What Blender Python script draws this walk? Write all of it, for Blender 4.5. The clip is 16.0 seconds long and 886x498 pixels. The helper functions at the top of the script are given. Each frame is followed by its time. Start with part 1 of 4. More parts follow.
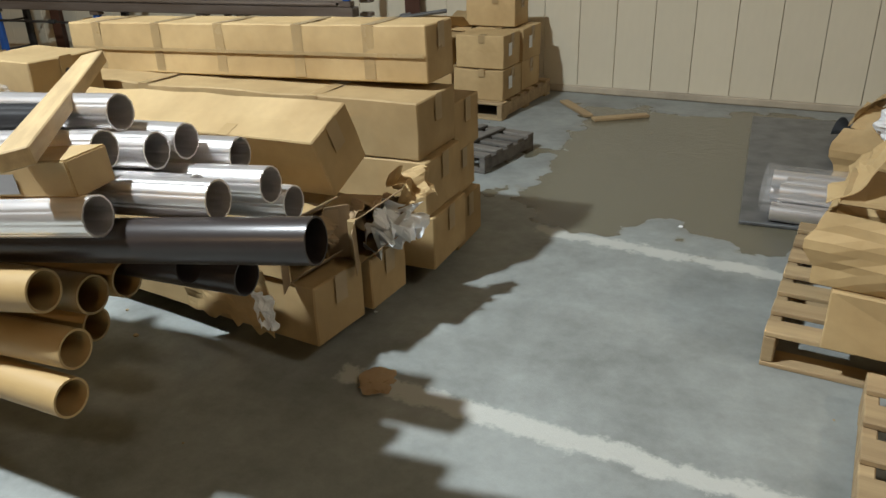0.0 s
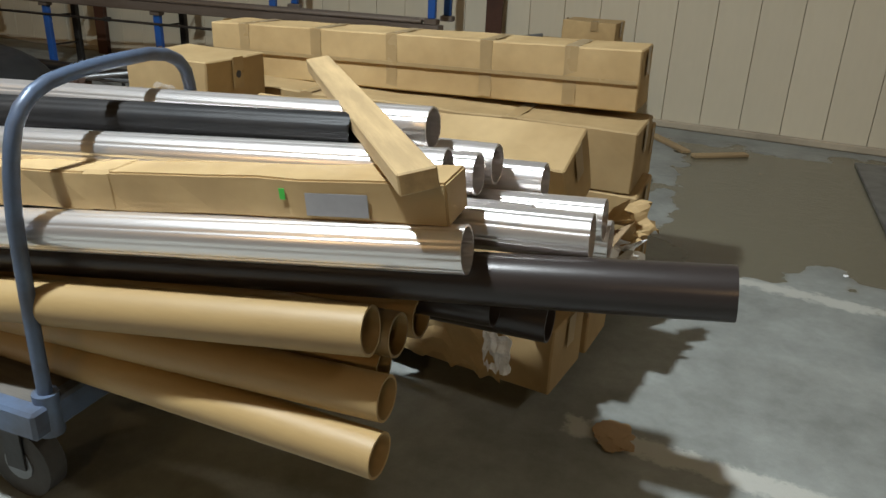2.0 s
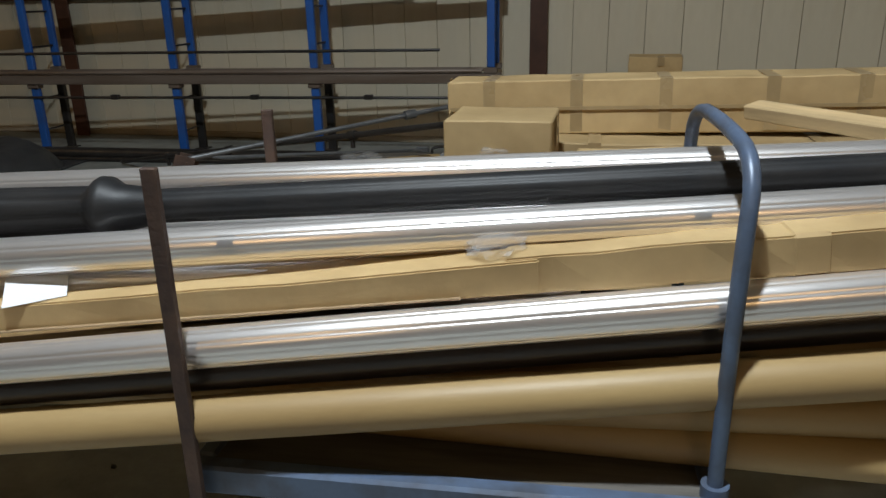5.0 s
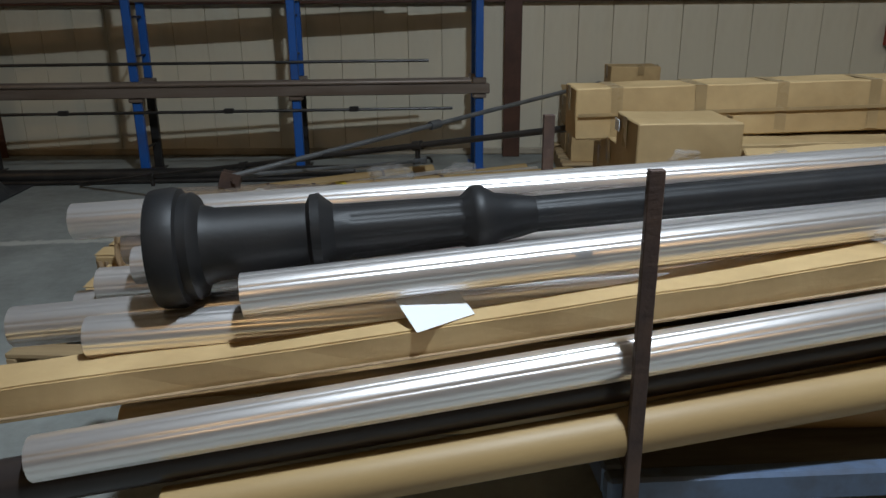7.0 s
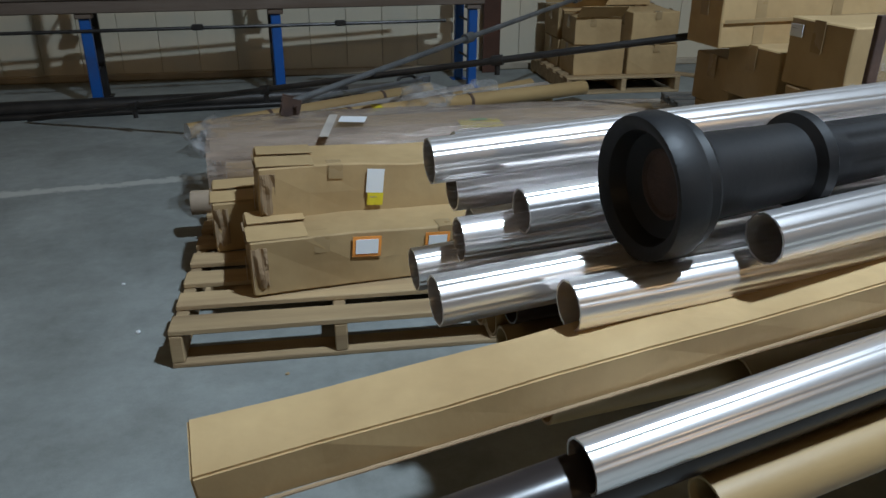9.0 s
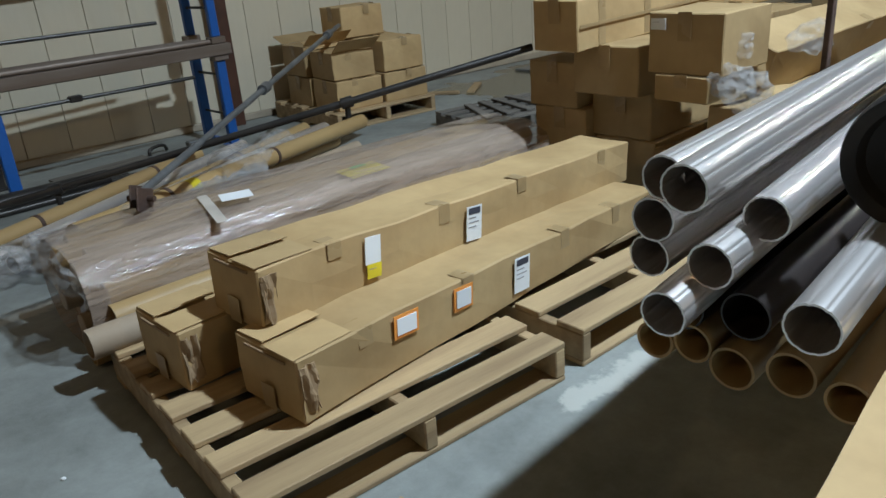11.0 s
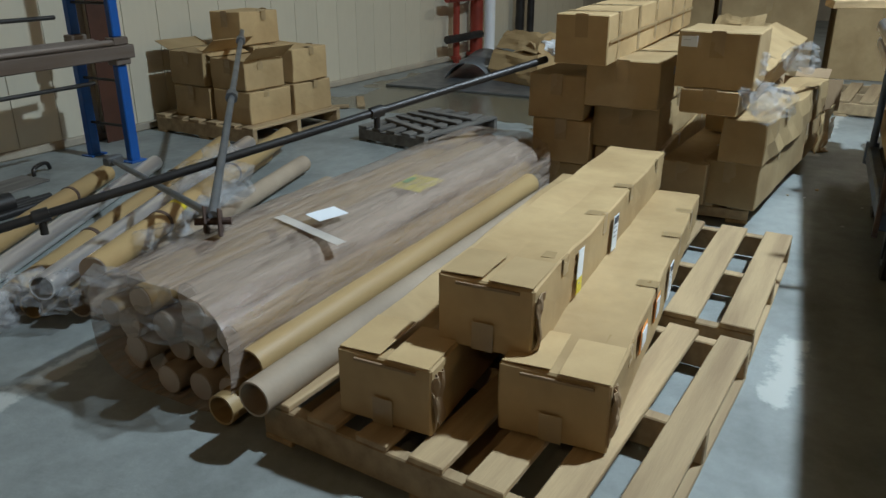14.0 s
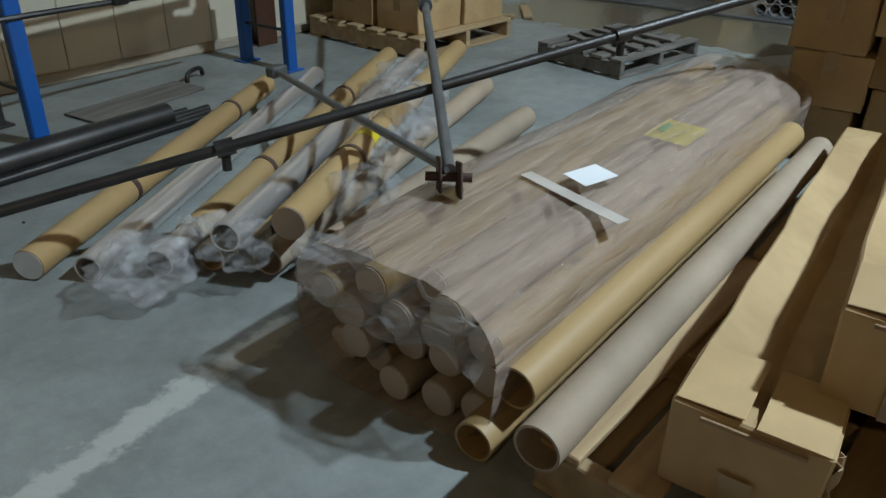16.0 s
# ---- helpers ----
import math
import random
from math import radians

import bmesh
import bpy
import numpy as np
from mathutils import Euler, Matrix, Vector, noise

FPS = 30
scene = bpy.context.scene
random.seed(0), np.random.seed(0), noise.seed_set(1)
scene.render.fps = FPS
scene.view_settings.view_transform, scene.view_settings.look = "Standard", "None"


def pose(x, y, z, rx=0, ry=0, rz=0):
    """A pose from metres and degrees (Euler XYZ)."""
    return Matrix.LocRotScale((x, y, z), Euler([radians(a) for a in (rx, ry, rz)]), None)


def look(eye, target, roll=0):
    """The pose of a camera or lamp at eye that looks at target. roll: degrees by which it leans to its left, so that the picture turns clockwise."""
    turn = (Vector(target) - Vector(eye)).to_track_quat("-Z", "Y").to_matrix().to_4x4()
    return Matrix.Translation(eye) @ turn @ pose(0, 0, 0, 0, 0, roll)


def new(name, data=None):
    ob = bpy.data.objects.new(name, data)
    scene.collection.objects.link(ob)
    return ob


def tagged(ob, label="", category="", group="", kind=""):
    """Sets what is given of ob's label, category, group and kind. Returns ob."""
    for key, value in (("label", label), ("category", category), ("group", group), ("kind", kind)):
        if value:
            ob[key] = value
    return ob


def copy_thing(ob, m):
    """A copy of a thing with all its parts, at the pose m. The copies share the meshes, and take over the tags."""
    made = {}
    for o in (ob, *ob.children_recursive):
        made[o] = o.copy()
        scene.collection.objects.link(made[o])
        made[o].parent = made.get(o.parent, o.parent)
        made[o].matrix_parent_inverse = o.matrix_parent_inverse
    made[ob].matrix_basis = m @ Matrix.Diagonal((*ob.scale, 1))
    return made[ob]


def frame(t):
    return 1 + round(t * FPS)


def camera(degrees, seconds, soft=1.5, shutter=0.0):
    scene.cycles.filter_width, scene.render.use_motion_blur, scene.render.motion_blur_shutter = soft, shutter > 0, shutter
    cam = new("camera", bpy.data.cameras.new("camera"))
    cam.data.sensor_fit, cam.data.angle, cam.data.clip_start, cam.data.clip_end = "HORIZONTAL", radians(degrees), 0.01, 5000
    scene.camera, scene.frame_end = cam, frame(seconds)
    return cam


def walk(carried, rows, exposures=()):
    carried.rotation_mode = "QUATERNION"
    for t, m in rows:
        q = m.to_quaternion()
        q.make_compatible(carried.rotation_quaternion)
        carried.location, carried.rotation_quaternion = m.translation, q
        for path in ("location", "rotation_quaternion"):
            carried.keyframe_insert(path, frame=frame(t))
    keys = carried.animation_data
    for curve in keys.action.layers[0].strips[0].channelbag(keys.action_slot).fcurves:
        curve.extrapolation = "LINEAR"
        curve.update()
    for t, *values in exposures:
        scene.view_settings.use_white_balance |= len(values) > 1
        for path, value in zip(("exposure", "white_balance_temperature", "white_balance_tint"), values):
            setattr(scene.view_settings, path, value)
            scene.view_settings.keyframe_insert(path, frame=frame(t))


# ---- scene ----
cam = camera(61.0, 16.0)
PATH = [
    (0, (1.329, 2.384, 1.403), (0.617, 4.065, 0.587), -1.7),
    (0.5, (1.167, 2.341, 1.381), (0.426, 4.054, 0.662), -0.9),
    (1, (0.928, 2.358, 1.378), (0.034, 4.008, 0.685), -1.2),
    (1.5, (0.714, 2.338, 1.368), (-0.147, 3.966, 0.591), 0.5),
    (2, (0.464, 2.277, 1.354), (-0.183, 4.009, 0.592), 2.4),
    (2.5, (0.191, 2.241, 1.346), (-0.445, 3.981, 0.59), 1.1),
    (3, (-0.084, 2.123, 1.34), (-0.645, 3.888, 0.585), -0.2),
    (3.5, (-0.366, 2.072, 1.342), (-0.839, 3.852, 0.563), 0.8),
    (4, (-0.647, 2.015, 1.347), (-1.083, 3.84, 0.657), 0.4),
    (6.5, (-2.182, 1.877, 1.333), (-2.211, 3.774, 0.701), -1.2),
    (7, (-2.516, 1.879, 1.329), (-2.415, 3.778, 0.709), -0.5),
    (7.5, (-2.841, 1.982, 1.292), (-2.665, 3.861, 0.629), -0.4),
    (8, (-3.176, 2.081, 1.272), (-3.0, 3.925, 0.517), -0.1),
    (8.5, (-3.468, 2.215, 1.26), (-3.031, 3.993, 0.457), 1.7),
    (9, (-3.731, 2.38, 1.26), (-3.229, 4.136, 0.445), 0.4),
    (11.5, (-4.808, 3.311, 1.244), (-3.375, 4.497, 0.509), -4.0),
    (12, (-5.067, 3.438, 1.264), (-3.55, 4.532, 0.557), -2.5),
    (12.5, (-5.193, 3.639, 1.245), (-3.645, 4.712, 0.573), -2.3),
    (13, (-5.256, 3.873, 1.219), (-3.641, 4.812, 0.506), -1.2),
    (13.5, (-5.25, 4.111, 1.222), (-3.54, 4.84, 0.485), -0.1),
    (14, (-5.204, 4.303, 1.228), (-3.528, 5.112, 0.496), 0.1),
    (14.5, (-5.217, 4.471, 1.23), (-3.527, 5.25, 0.496), -0.5),
    (15, (-5.138, 4.672, 1.19), (-3.475, 5.459, 0.407), 0.7),
    (15.5, (-4.998, 4.849, 1.179), (-3.491, 5.824, 0.297), -0.6),
    (16, (-4.909, 5.028, 1.149), (-3.439, 5.996, 0.199), 1.4),
]
walk(cam, [(t, look(eye, target, roll)) for t, eye, target, roll in PATH], [
    (0.0, 0.0, 6300, 9), (1.0, -0.12, 6350, 9), (2.5, -0.54, 6400, 9), (4.0, -0.76, 6350, 9), (7.0, -1.08, 5900, 9),
    (8.0, -1.06, 5650, 8), (9.0, -0.92, 5500, 7), (11.5, -0.32, 5600, 5), (13.0, -0.40, 5550, 4), (16.0, -0.18, 5550, 3)])

# ---- world and lights ----
world = bpy.data.worlds.new("world")
scene.world = world
world.use_nodes = True
world.node_tree.nodes["Background"].inputs["Color"].default_value = (0.9, 0.68, 0.42, 1)
world.node_tree.nodes["Background"].inputs["Strength"].default_value = 0.012


def lamp(name, at, target, size, watts, colour):
    d = bpy.data.lights.new(name, "AREA")
    d.shape, d.size, d.energy, d.color = "DISK", size, watts, colour
    ob = new(name, d)
    ob.matrix_world = look(at, target)
    return ob


lamp("high_bay_light", (-1.75, 2.55, 4.95), (-1.75, 2.55, 0), 0.24, 520, (0.90, 0.97, 1.0))
lamp("warm_bay_light", (-4.5, -5.0, 4.95), (-3.5, 2.0, 0), 0.24, 95, (1.0, 0.62, 0.27))
lamp("warm_bay_light", (2.5, -5.0, 4.95), (1.0, 2.0, 0), 0.24, 95, (1.0, 0.62, 0.27))
lamp("aisle_bay_light", (-9.5, 4.0, 4.95), (-8.0, 4.2, 0), 0.3, 52, (1.0, 0.62, 0.28))
lamp("aisle_bay_light", (5.0, 3.0, 4.95), (4.5, 4.0, 0), 0.34, 90, (1.0, 0.88, 0.7))

# ---- materials ----
def mat(name, base, rough=0.6, metal=0.0, vary=0.15, scale=3.0, fine=60.0, bump=0.05, second=None, patch=0.5, stretch=(1, 1, 1), spec=0.5, obrand=0.1):
    """A surface with two scales of variation, a little wear and fine relief."""
    m = bpy.data.materials.new(name)
    m.use_nodes = True
    nt = m.node_tree
    b = nt.nodes["Principled BSDF"]
    tc = nt.nodes.new("ShaderNodeTexCoord")
    mp = nt.nodes.new("ShaderNodeMapping")
    mp.inputs["Scale"].default_value = stretch
    nt.links.new(tc.outputs["Object"], mp.inputs["Vector"])
    big = nt.nodes.new("ShaderNodeTexNoise")
    big.inputs["Scale"].default_value, big.inputs["Detail"].default_value = scale, 5
    small = nt.nodes.new("ShaderNodeTexNoise")
    small.inputs["Scale"].default_value, small.inputs["Detail"].default_value = fine, 3
    for n in (big, small):
        nt.links.new(mp.outputs["Vector"], n.inputs["Vector"])
    other = second or tuple(c * (1 - vary * 2) for c in base)
    ramp = nt.nodes.new("ShaderNodeMapRange")
    ramp.inputs["From Min"].default_value, ramp.inputs["From Max"].default_value = patch - 0.12, patch + 0.16
    nt.links.new(big.outputs["Fac"], ramp.inputs["Value"])
    mix = nt.nodes.new("ShaderNodeMix")
    mix.data_type = "RGBA"
    mix.inputs["A"].default_value, mix.inputs["B"].default_value = (*base, 1), (*other, 1)
    nt.links.new(ramp.outputs["Result"], mix.inputs["Factor"])
    info = nt.nodes.new("ShaderNodeObjectInfo")
    hsv = nt.nodes.new("ShaderNodeHueSaturation")
    val = nt.nodes.new("ShaderNodeMath")
    val.operation = "MULTIPLY_ADD"
    nt.links.new(info.outputs["Random"], val.inputs[0])
    val.inputs[1].default_value, val.inputs[2].default_value = 2 * obrand, 1 - obrand
    grain = nt.nodes.new("ShaderNodeMath")
    grain.operation = "MULTIPLY_ADD"
    nt.links.new(small.outputs["Fac"], grain.inputs[0])
    grain.inputs[1].default_value, grain.inputs[2].default_value = vary, 1 - vary / 2
    prod = nt.nodes.new("ShaderNodeMath")
    prod.operation = "MULTIPLY"
    nt.links.new(val.outputs[0], prod.inputs[0])
    nt.links.new(grain.outputs[0], prod.inputs[1])
    nt.links.new(prod.outputs[0], hsv.inputs["Value"])
    nt.links.new(mix.outputs["Result"], hsv.inputs["Color"])
    nt.links.new(hsv.outputs["Color"], b.inputs["Base Color"])
    rr = nt.nodes.new("ShaderNodeMath")
    rr.operation = "MULTIPLY_ADD"
    nt.links.new(big.outputs["Fac"], rr.inputs[0])
    rr.inputs[1].default_value, rr.inputs[2].default_value = 0.3 * rough, 0.85 * rough
    nt.links.new(rr.outputs[0], b.inputs["Roughness"])
    b.inputs["Metallic"].default_value = metal
    b.inputs["Specular IOR Level"].default_value = spec
    bp = nt.nodes.new("ShaderNodeBump")
    bp.inputs["Strength"].default_value, bp.inputs["Distance"].default_value = bump, 0.01
    nt.links.new(small.outputs["Fac"], bp.inputs["Height"])
    nt.links.new(bp.outputs["Normal"], b.inputs["Normal"])
    return m


def film_mat(name, tint, clear, rough=0.08):
    """Thin stretch film: mostly clear, with glossy creases."""
    m = bpy.data.materials.new(name)
    m.use_nodes = True
    nt = m.node_tree
    b = nt.nodes["Principled BSDF"]
    b.inputs["Base Color"].default_value, b.inputs["Roughness"].default_value = (*tint, 1), rough
    tc = nt.nodes.new("ShaderNodeTexCoord")
    mp = nt.nodes.new("ShaderNodeMapping")
    mp.inputs["Scale"].default_value = (2.5, 14, 14)
    n = nt.nodes.new("ShaderNodeTexNoise")
    n.inputs["Scale"].default_value, n.inputs["Detail"].default_value = 2.2, 6
    nt.links.new(tc.outputs["Object"], mp.inputs["Vector"])
    nt.links.new(mp.outputs["Vector"], n.inputs["Vector"])
    bp = nt.nodes.new("ShaderNodeBump")
    bp.inputs["Strength"].default_value, bp.inputs["Distance"].default_value = 0.55, 0.035
    b.inputs["Specular IOR Level"].default_value = 1.0
    nt.links.new(n.outputs["Fac"], bp.inputs["Height"])
    nt.links.new(bp.outputs["Normal"], b.inputs["Normal"])
    mr = nt.nodes.new("ShaderNodeMapRange")
    mr.inputs["From Min"].default_value, mr.inputs["From Max"].default_value = 0.35, 0.7
    mr.inputs["To Min"].default_value, mr.inputs["To Max"].default_value = clear - 0.12, clear + 0.15
    nt.links.new(n.outputs["Fac"], mr.inputs["Value"])
    inv = nt.nodes.new("ShaderNodeMath")
    inv.operation = "SUBTRACT"
    inv.inputs[0].default_value = 1.0
    nt.links.new(mr.outputs["Result"], inv.inputs[1])
    nt.links.new(inv.outputs[0], b.inputs["Alpha"])
    return m


def floor_mat():
    """Old concrete: grey, mottled, with a damp dark patch and pale scuffs."""
    m = mat("concrete", (0.275, 0.29, 0.275), 0.55, 0, 0.5, 1.9, 16, 0.3, second=(0.165, 0.172, 0.16), patch=0.52, obrand=0)
    nt = m.node_tree
    b = nt.nodes["Principled BSDF"]
    for n in nt.nodes:
        if n.type == "TEX_NOISE":
            n.inputs["Detail"].default_value, n.inputs["Roughness"].default_value = 11, 0.68
    geo = nt.nodes.new("ShaderNodeNewGeometry")
    warp = nt.nodes.new("ShaderNodeTexNoise")
    warp.inputs["Scale"].default_value, warp.inputs["Detail"].default_value = 2.4, 6
    nt.links.new(geo.outputs["Position"], warp.inputs["Vector"])
    sep = nt.nodes.new("ShaderNodeSeparateXYZ")
    nt.links.new(geo.outputs["Position"], sep.inputs["Vector"])

    def box(axis, centre, half):
        a = nt.nodes.new("ShaderNodeMath"); a.operation = "SUBTRACT"
        nt.links.new(sep.outputs[axis], a.inputs[0]); a.inputs[1].default_value = centre
        c = nt.nodes.new("ShaderNodeMath"); c.operation = "ABSOLUTE"
        nt.links.new(a.outputs[0], c.inputs[0])
        d = nt.nodes.new("ShaderNodeMath"); d.operation = "SUBTRACT"
        nt.links.new(c.outputs[0], d.inputs[0]); d.inputs[1].default_value = half
        return d
    mx = nt.nodes.new("ShaderNodeMath"); mx.operation = "MAXIMUM"
    nt.links.new(box("X", 1.15, 1.0).outputs[0], mx.inputs[0])
    nt.links.new(box("Y", 6.98, 1.25).outputs[0], mx.inputs[1])
    wob = nt.nodes.new("ShaderNodeMath"); wob.operation = "MULTIPLY_ADD"
    nt.links.new(warp.outputs["Fac"], wob.inputs[0]); wob.inputs[1].default_value = 1.2
    nt.links.new(mx.outputs[0], wob.inputs[2])
    edge = nt.nodes.new("ShaderNodeMapRange")
    edge.inputs["From Min"].default_value, edge.inputs["From Max"].default_value = 0.56, 0.60
    edge.inputs["To Min"].default_value, edge.inputs["To Max"].default_value = 1.0, 0.0
    nt.links.new(wob.outputs[0], edge.inputs["Value"])
    old = b.inputs["Base Color"].links[0].from_socket
    # worn painted lines, flaked away in patches
    chips = nt.nodes.new("ShaderNodeTexNoise")
    chips.inputs["Scale"].default_value, chips.inputs["Detail"].default_value, chips.inputs["Roughness"].default_value = 9, 8, 0.7
    nt.links.new(geo.outputs["Position"], chips.inputs["Vector"])
    for (ax, ay), (bx, by), half in (((0.15, 4.23), (1.9, 4.03), 0.055), ((-3.1, 4.25), (-2.6, 4.2), 0.05), ((0.42, 5.65), (2.4, 5.32), 0.055), ((-5.1, 6.25), (-3.7, 6.31), 0.05)):
        a, b2 = Vector((ax, ay, 0)), Vector((bx, by, 0))
        d = (b2 - a).normalized()
        rel = nt.nodes.new("ShaderNodeVectorMath"); rel.operation = "SUBTRACT"
        nt.links.new(geo.outputs["Position"], rel.inputs[0]); rel.inputs[1].default_value = (a + b2) / 2
        reach = nt.nodes.new("ShaderNodeMath"); reach.operation = "MAXIMUM"
        for k, (axis, h) in enumerate(((d, (b2 - a).length / 2), (Vector((-d.y, d.x, 0)), half))):
            dot = nt.nodes.new("ShaderNodeVectorMath"); dot.operation = "DOT_PRODUCT"
            nt.links.new(rel.outputs["Vector"], dot.inputs[0]); dot.inputs[1].default_value = axis
            ab = nt.nodes.new("ShaderNodeMath"); ab.operation = "ABSOLUTE"
            nt.links.new(dot.outputs["Value"], ab.inputs[0])
            less = nt.nodes.new("ShaderNodeMath"); less.operation = "SUBTRACT"
            nt.links.new(ab.outputs[0], less.inputs[0]); less.inputs[1].default_value = h
            nt.links.new(less.outputs[0], reach.inputs[k])
        worn = nt.nodes.new("ShaderNodeMath"); worn.operation = "MULTIPLY_ADD"
        nt.links.new(chips.outputs["Fac"], worn.inputs[0]); worn.inputs[1].default_value = 0.2
        nt.links.new(reach.outputs[0], worn.inputs[2])
        mask = nt.nodes.new("ShaderNodeMapRange")
        mask.inputs["From Min"].default_value, mask.inputs["From Max"].default_value = 0.075, 0.10
        mask.inputs["To Min"].default_value, mask.inputs["To Max"].default_value = 0.85, 0.0
        nt.links.new(worn.outputs[0], mask.inputs["Value"])
        paint = nt.nodes.new("ShaderNodeMix"); paint.data_type = "RGBA"
        paint.inputs["B"].default_value = (0.47, 0.47, 0.43, 1)
        nt.links.new(old, paint.inputs["A"])
        nt.links.new(mask.outputs["Result"], paint.inputs["Factor"])
        old = paint.outputs["Result"]
    mix = nt.nodes.new("ShaderNodeMix"); mix.data_type = "RGBA"
    mix.inputs["B"].default_value = (0.125, 0.115, 0.08, 1)
    nt.links.new(old, mix.inputs["A"])
    nt.links.new(edge.outputs["Result"], mix.inputs["Factor"])
    nt.links.new(mix.outputs["Result"], b.inputs["Base Color"])
    oldr = b.inputs["Roughness"].links[0].from_socket
    mr = nt.nodes.new("ShaderNodeMix")
    nt.links.new(edge.outputs["Result"], mr.inputs["Factor"])
    nt.links.new(oldr, mr.inputs["A"])
    mr.inputs["B"].default_value = 0.14
    nt.links.new(mr.outputs["Result"], b.inputs["Roughness"])
    return m


CARD = mat("cardboard", (0.46, 0.325, 0.155), 0.75, 0, 0.16, 3.5, 25, 0.1, second=(0.36, 0.245, 0.11), obrand=0.16)
CARD_IN = mat("cardboard_inside", (0.36, 0.25, 0.14), 0.85, 0, 0.12, 3, 70, 0.1)
TAPE = mat("packing_tape", (0.38, 0.27, 0.135), 0.28, 0, 0.1, 5, 60, 0.03, obrand=0.05)
KRAFT = mat("kraft_tube", (0.41, 0.285, 0.125), 0.5, 0, 0.08, 2.5, 60, 0.03, second=(0.35, 0.235, 0.10), stretch=(0.5, 2, 2), obrand=0.1)
GREYCARD = mat("grey_tube", (0.37, 0.29, 0.205), 0.7, 0, 0.12, 3, 60, 0.05)
STEEL = mat("brushed_aluminium", (0.92, 0.88, 0.86), 0.30, 0.84, 0.04, 2.0, 40, 0.004, stretch=(0.2, 6, 6), obrand=0.05)
WHITEAL = mat("painted_aluminium", (0.72, 0.72, 0.70), 0.35, 0.2, 0.05, 2.0, 40, 0.015, stretch=(0.2, 6, 6))
BRONZE = mat("dark_bronze_paint", (0.035, 0.028, 0.026), 0.3, 0.1, 0.1, 3, 50, 0.02)
BLACK = mat("black_satin_paint", (0.012, 0.0125, 0.014), 0.5, 0.0, 0.2, 6, 60, 0.06, second=(0.02, 0.019, 0.019), spec=0.3)
WOOD = mat("pallet_pine", (0.41, 0.295, 0.155), 0.75, 0, 0.2, 2.5, 30, 0.15, second=(0.29, 0.20, 0.105), stretch=(0.6, 8, 8), obrand=0.2)
PLANK = mat("sawn_pine", (0.60, 0.43, 0.22), 0.7, 0, 0.15, 3, 30, 0.1, stretch=(1, 8, 8))
GREYWOOD = mat("weathered_grey_wood", (0.16, 0.145, 0.125), 0.8, 0, 0.2, 3, 30, 0.15, stretch=(1, 8, 8), obrand=0.2)
BLUE = mat("blue_rack_paint", (0.02, 0.10, 0.38), 0.42, 0, 0.2, 5, 60, 0.05, second=(0.03, 0.08, 0.25), patch=0.62)
CARTBLUE = mat("worn_blue_grey_paint", (0.10, 0.14, 0.22), 0.4, 0.2, 0.2, 8, 70, 0.06, second=(0.07, 0.075, 0.09), patch=0.55)
RUST = mat("rusty_steel", (0.10, 0.062, 0.045), 0.65, 0.3, 0.25, 12, 80, 0.2, second=(0.06, 0.04, 0.035))
RACKSTEEL = mat("dusty_rack_steel", (0.24, 0.20, 0.17), 0.5, 0.4, 0.2, 2, 60, 0.1, second=(0.16, 0.12, 0.09), stretch=(0.5, 5, 5))
DARKSTEEL = mat("dark_steel", (0.055, 0.052, 0.05), 0.42, 0.6, 0.2, 6, 70, 0.06)
GREYSTEEL = mat("grey_steel", (0.22, 0.23, 0.24), 0.4, 0.6, 0.15, 8, 70, 0.06)
RUBBER = mat("grey_rubber", (0.06, 0.058, 0.055), 0.75, 0, 0.2, 8, 60, 0.1)
CREAM = mat("cream_wall_panel", (0.60, 0.54, 0.41), 0.5, 0, 0.09, 1.6, 22, 0.05, second=(0.47, 0.39, 0.26), patch=0.62, stretch=(1, 1, 0.3), obrand=0.03)
DIRTY = mat("dirty_plaster", (0.42, 0.36, 0.27), 0.8, 0, 0.15, 2, 30, 0.1)
BROWN = mat("brown_column_paint", (0.085, 0.035, 0.02), 0.5, 0, 0.2, 4, 50, 0.05)
RED = mat("red_pipe_paint", (0.30, 0.045, 0.025), 0.45, 0, 0.2, 4, 50, 0.05)
WHITE = mat("white_paper", (0.82, 0.84, 0.86), 0.6, 0, 0.03, 3, 50, 0.02)
INK = mat("dark_print", (0.05, 0.055, 0.08), 0.6)
GREYINK = mat("grey_print", (0.35, 0.35, 0.36), 0.6)
YELLOW = mat("yellow_label", (0.80, 0.66, 0.02), 0.5)
ORANGE = mat("orange_label_border", (0.85, 0.33, 0.06), 0.5)
GREEN = mat("green_mark", (0.08, 0.55, 0.08), 0.5)
TARP = mat("grey_tarpaulin", (0.045, 0.047, 0.05), 0.5, 0, 0.15, 4, 60, 0.1)
FILM = film_mat("stretch_film", (0.46, 0.37, 0.30), 0.46, 0.12)
CAP = mat("pale_board", (0.52, 0.45, 0.37), 0.7, 0, 0.1, 6, 60, 0.05)
PALETAPE = mat("pale_tape", (0.55, 0.50, 0.44), 0.25, 0, 0.1, 8, 60, 0.1)
CLEAR = film_mat("clear_plastic", (0.6, 0.6, 0.6), 0.80)
CONCRETE = floor_mat()
LAMPGLOW = bpy.data.materials.new("lamp_glow")
LAMPGLOW.use_nodes = True
LAMPGLOW.node_tree.nodes["Principled BSDF"].inputs["Emission Color"].default_value = (1, 0.95, 0.85, 1)
LAMPGLOW.node_tree.nodes["Principled BSDF"].inputs["Emission Strength"].default_value = 6


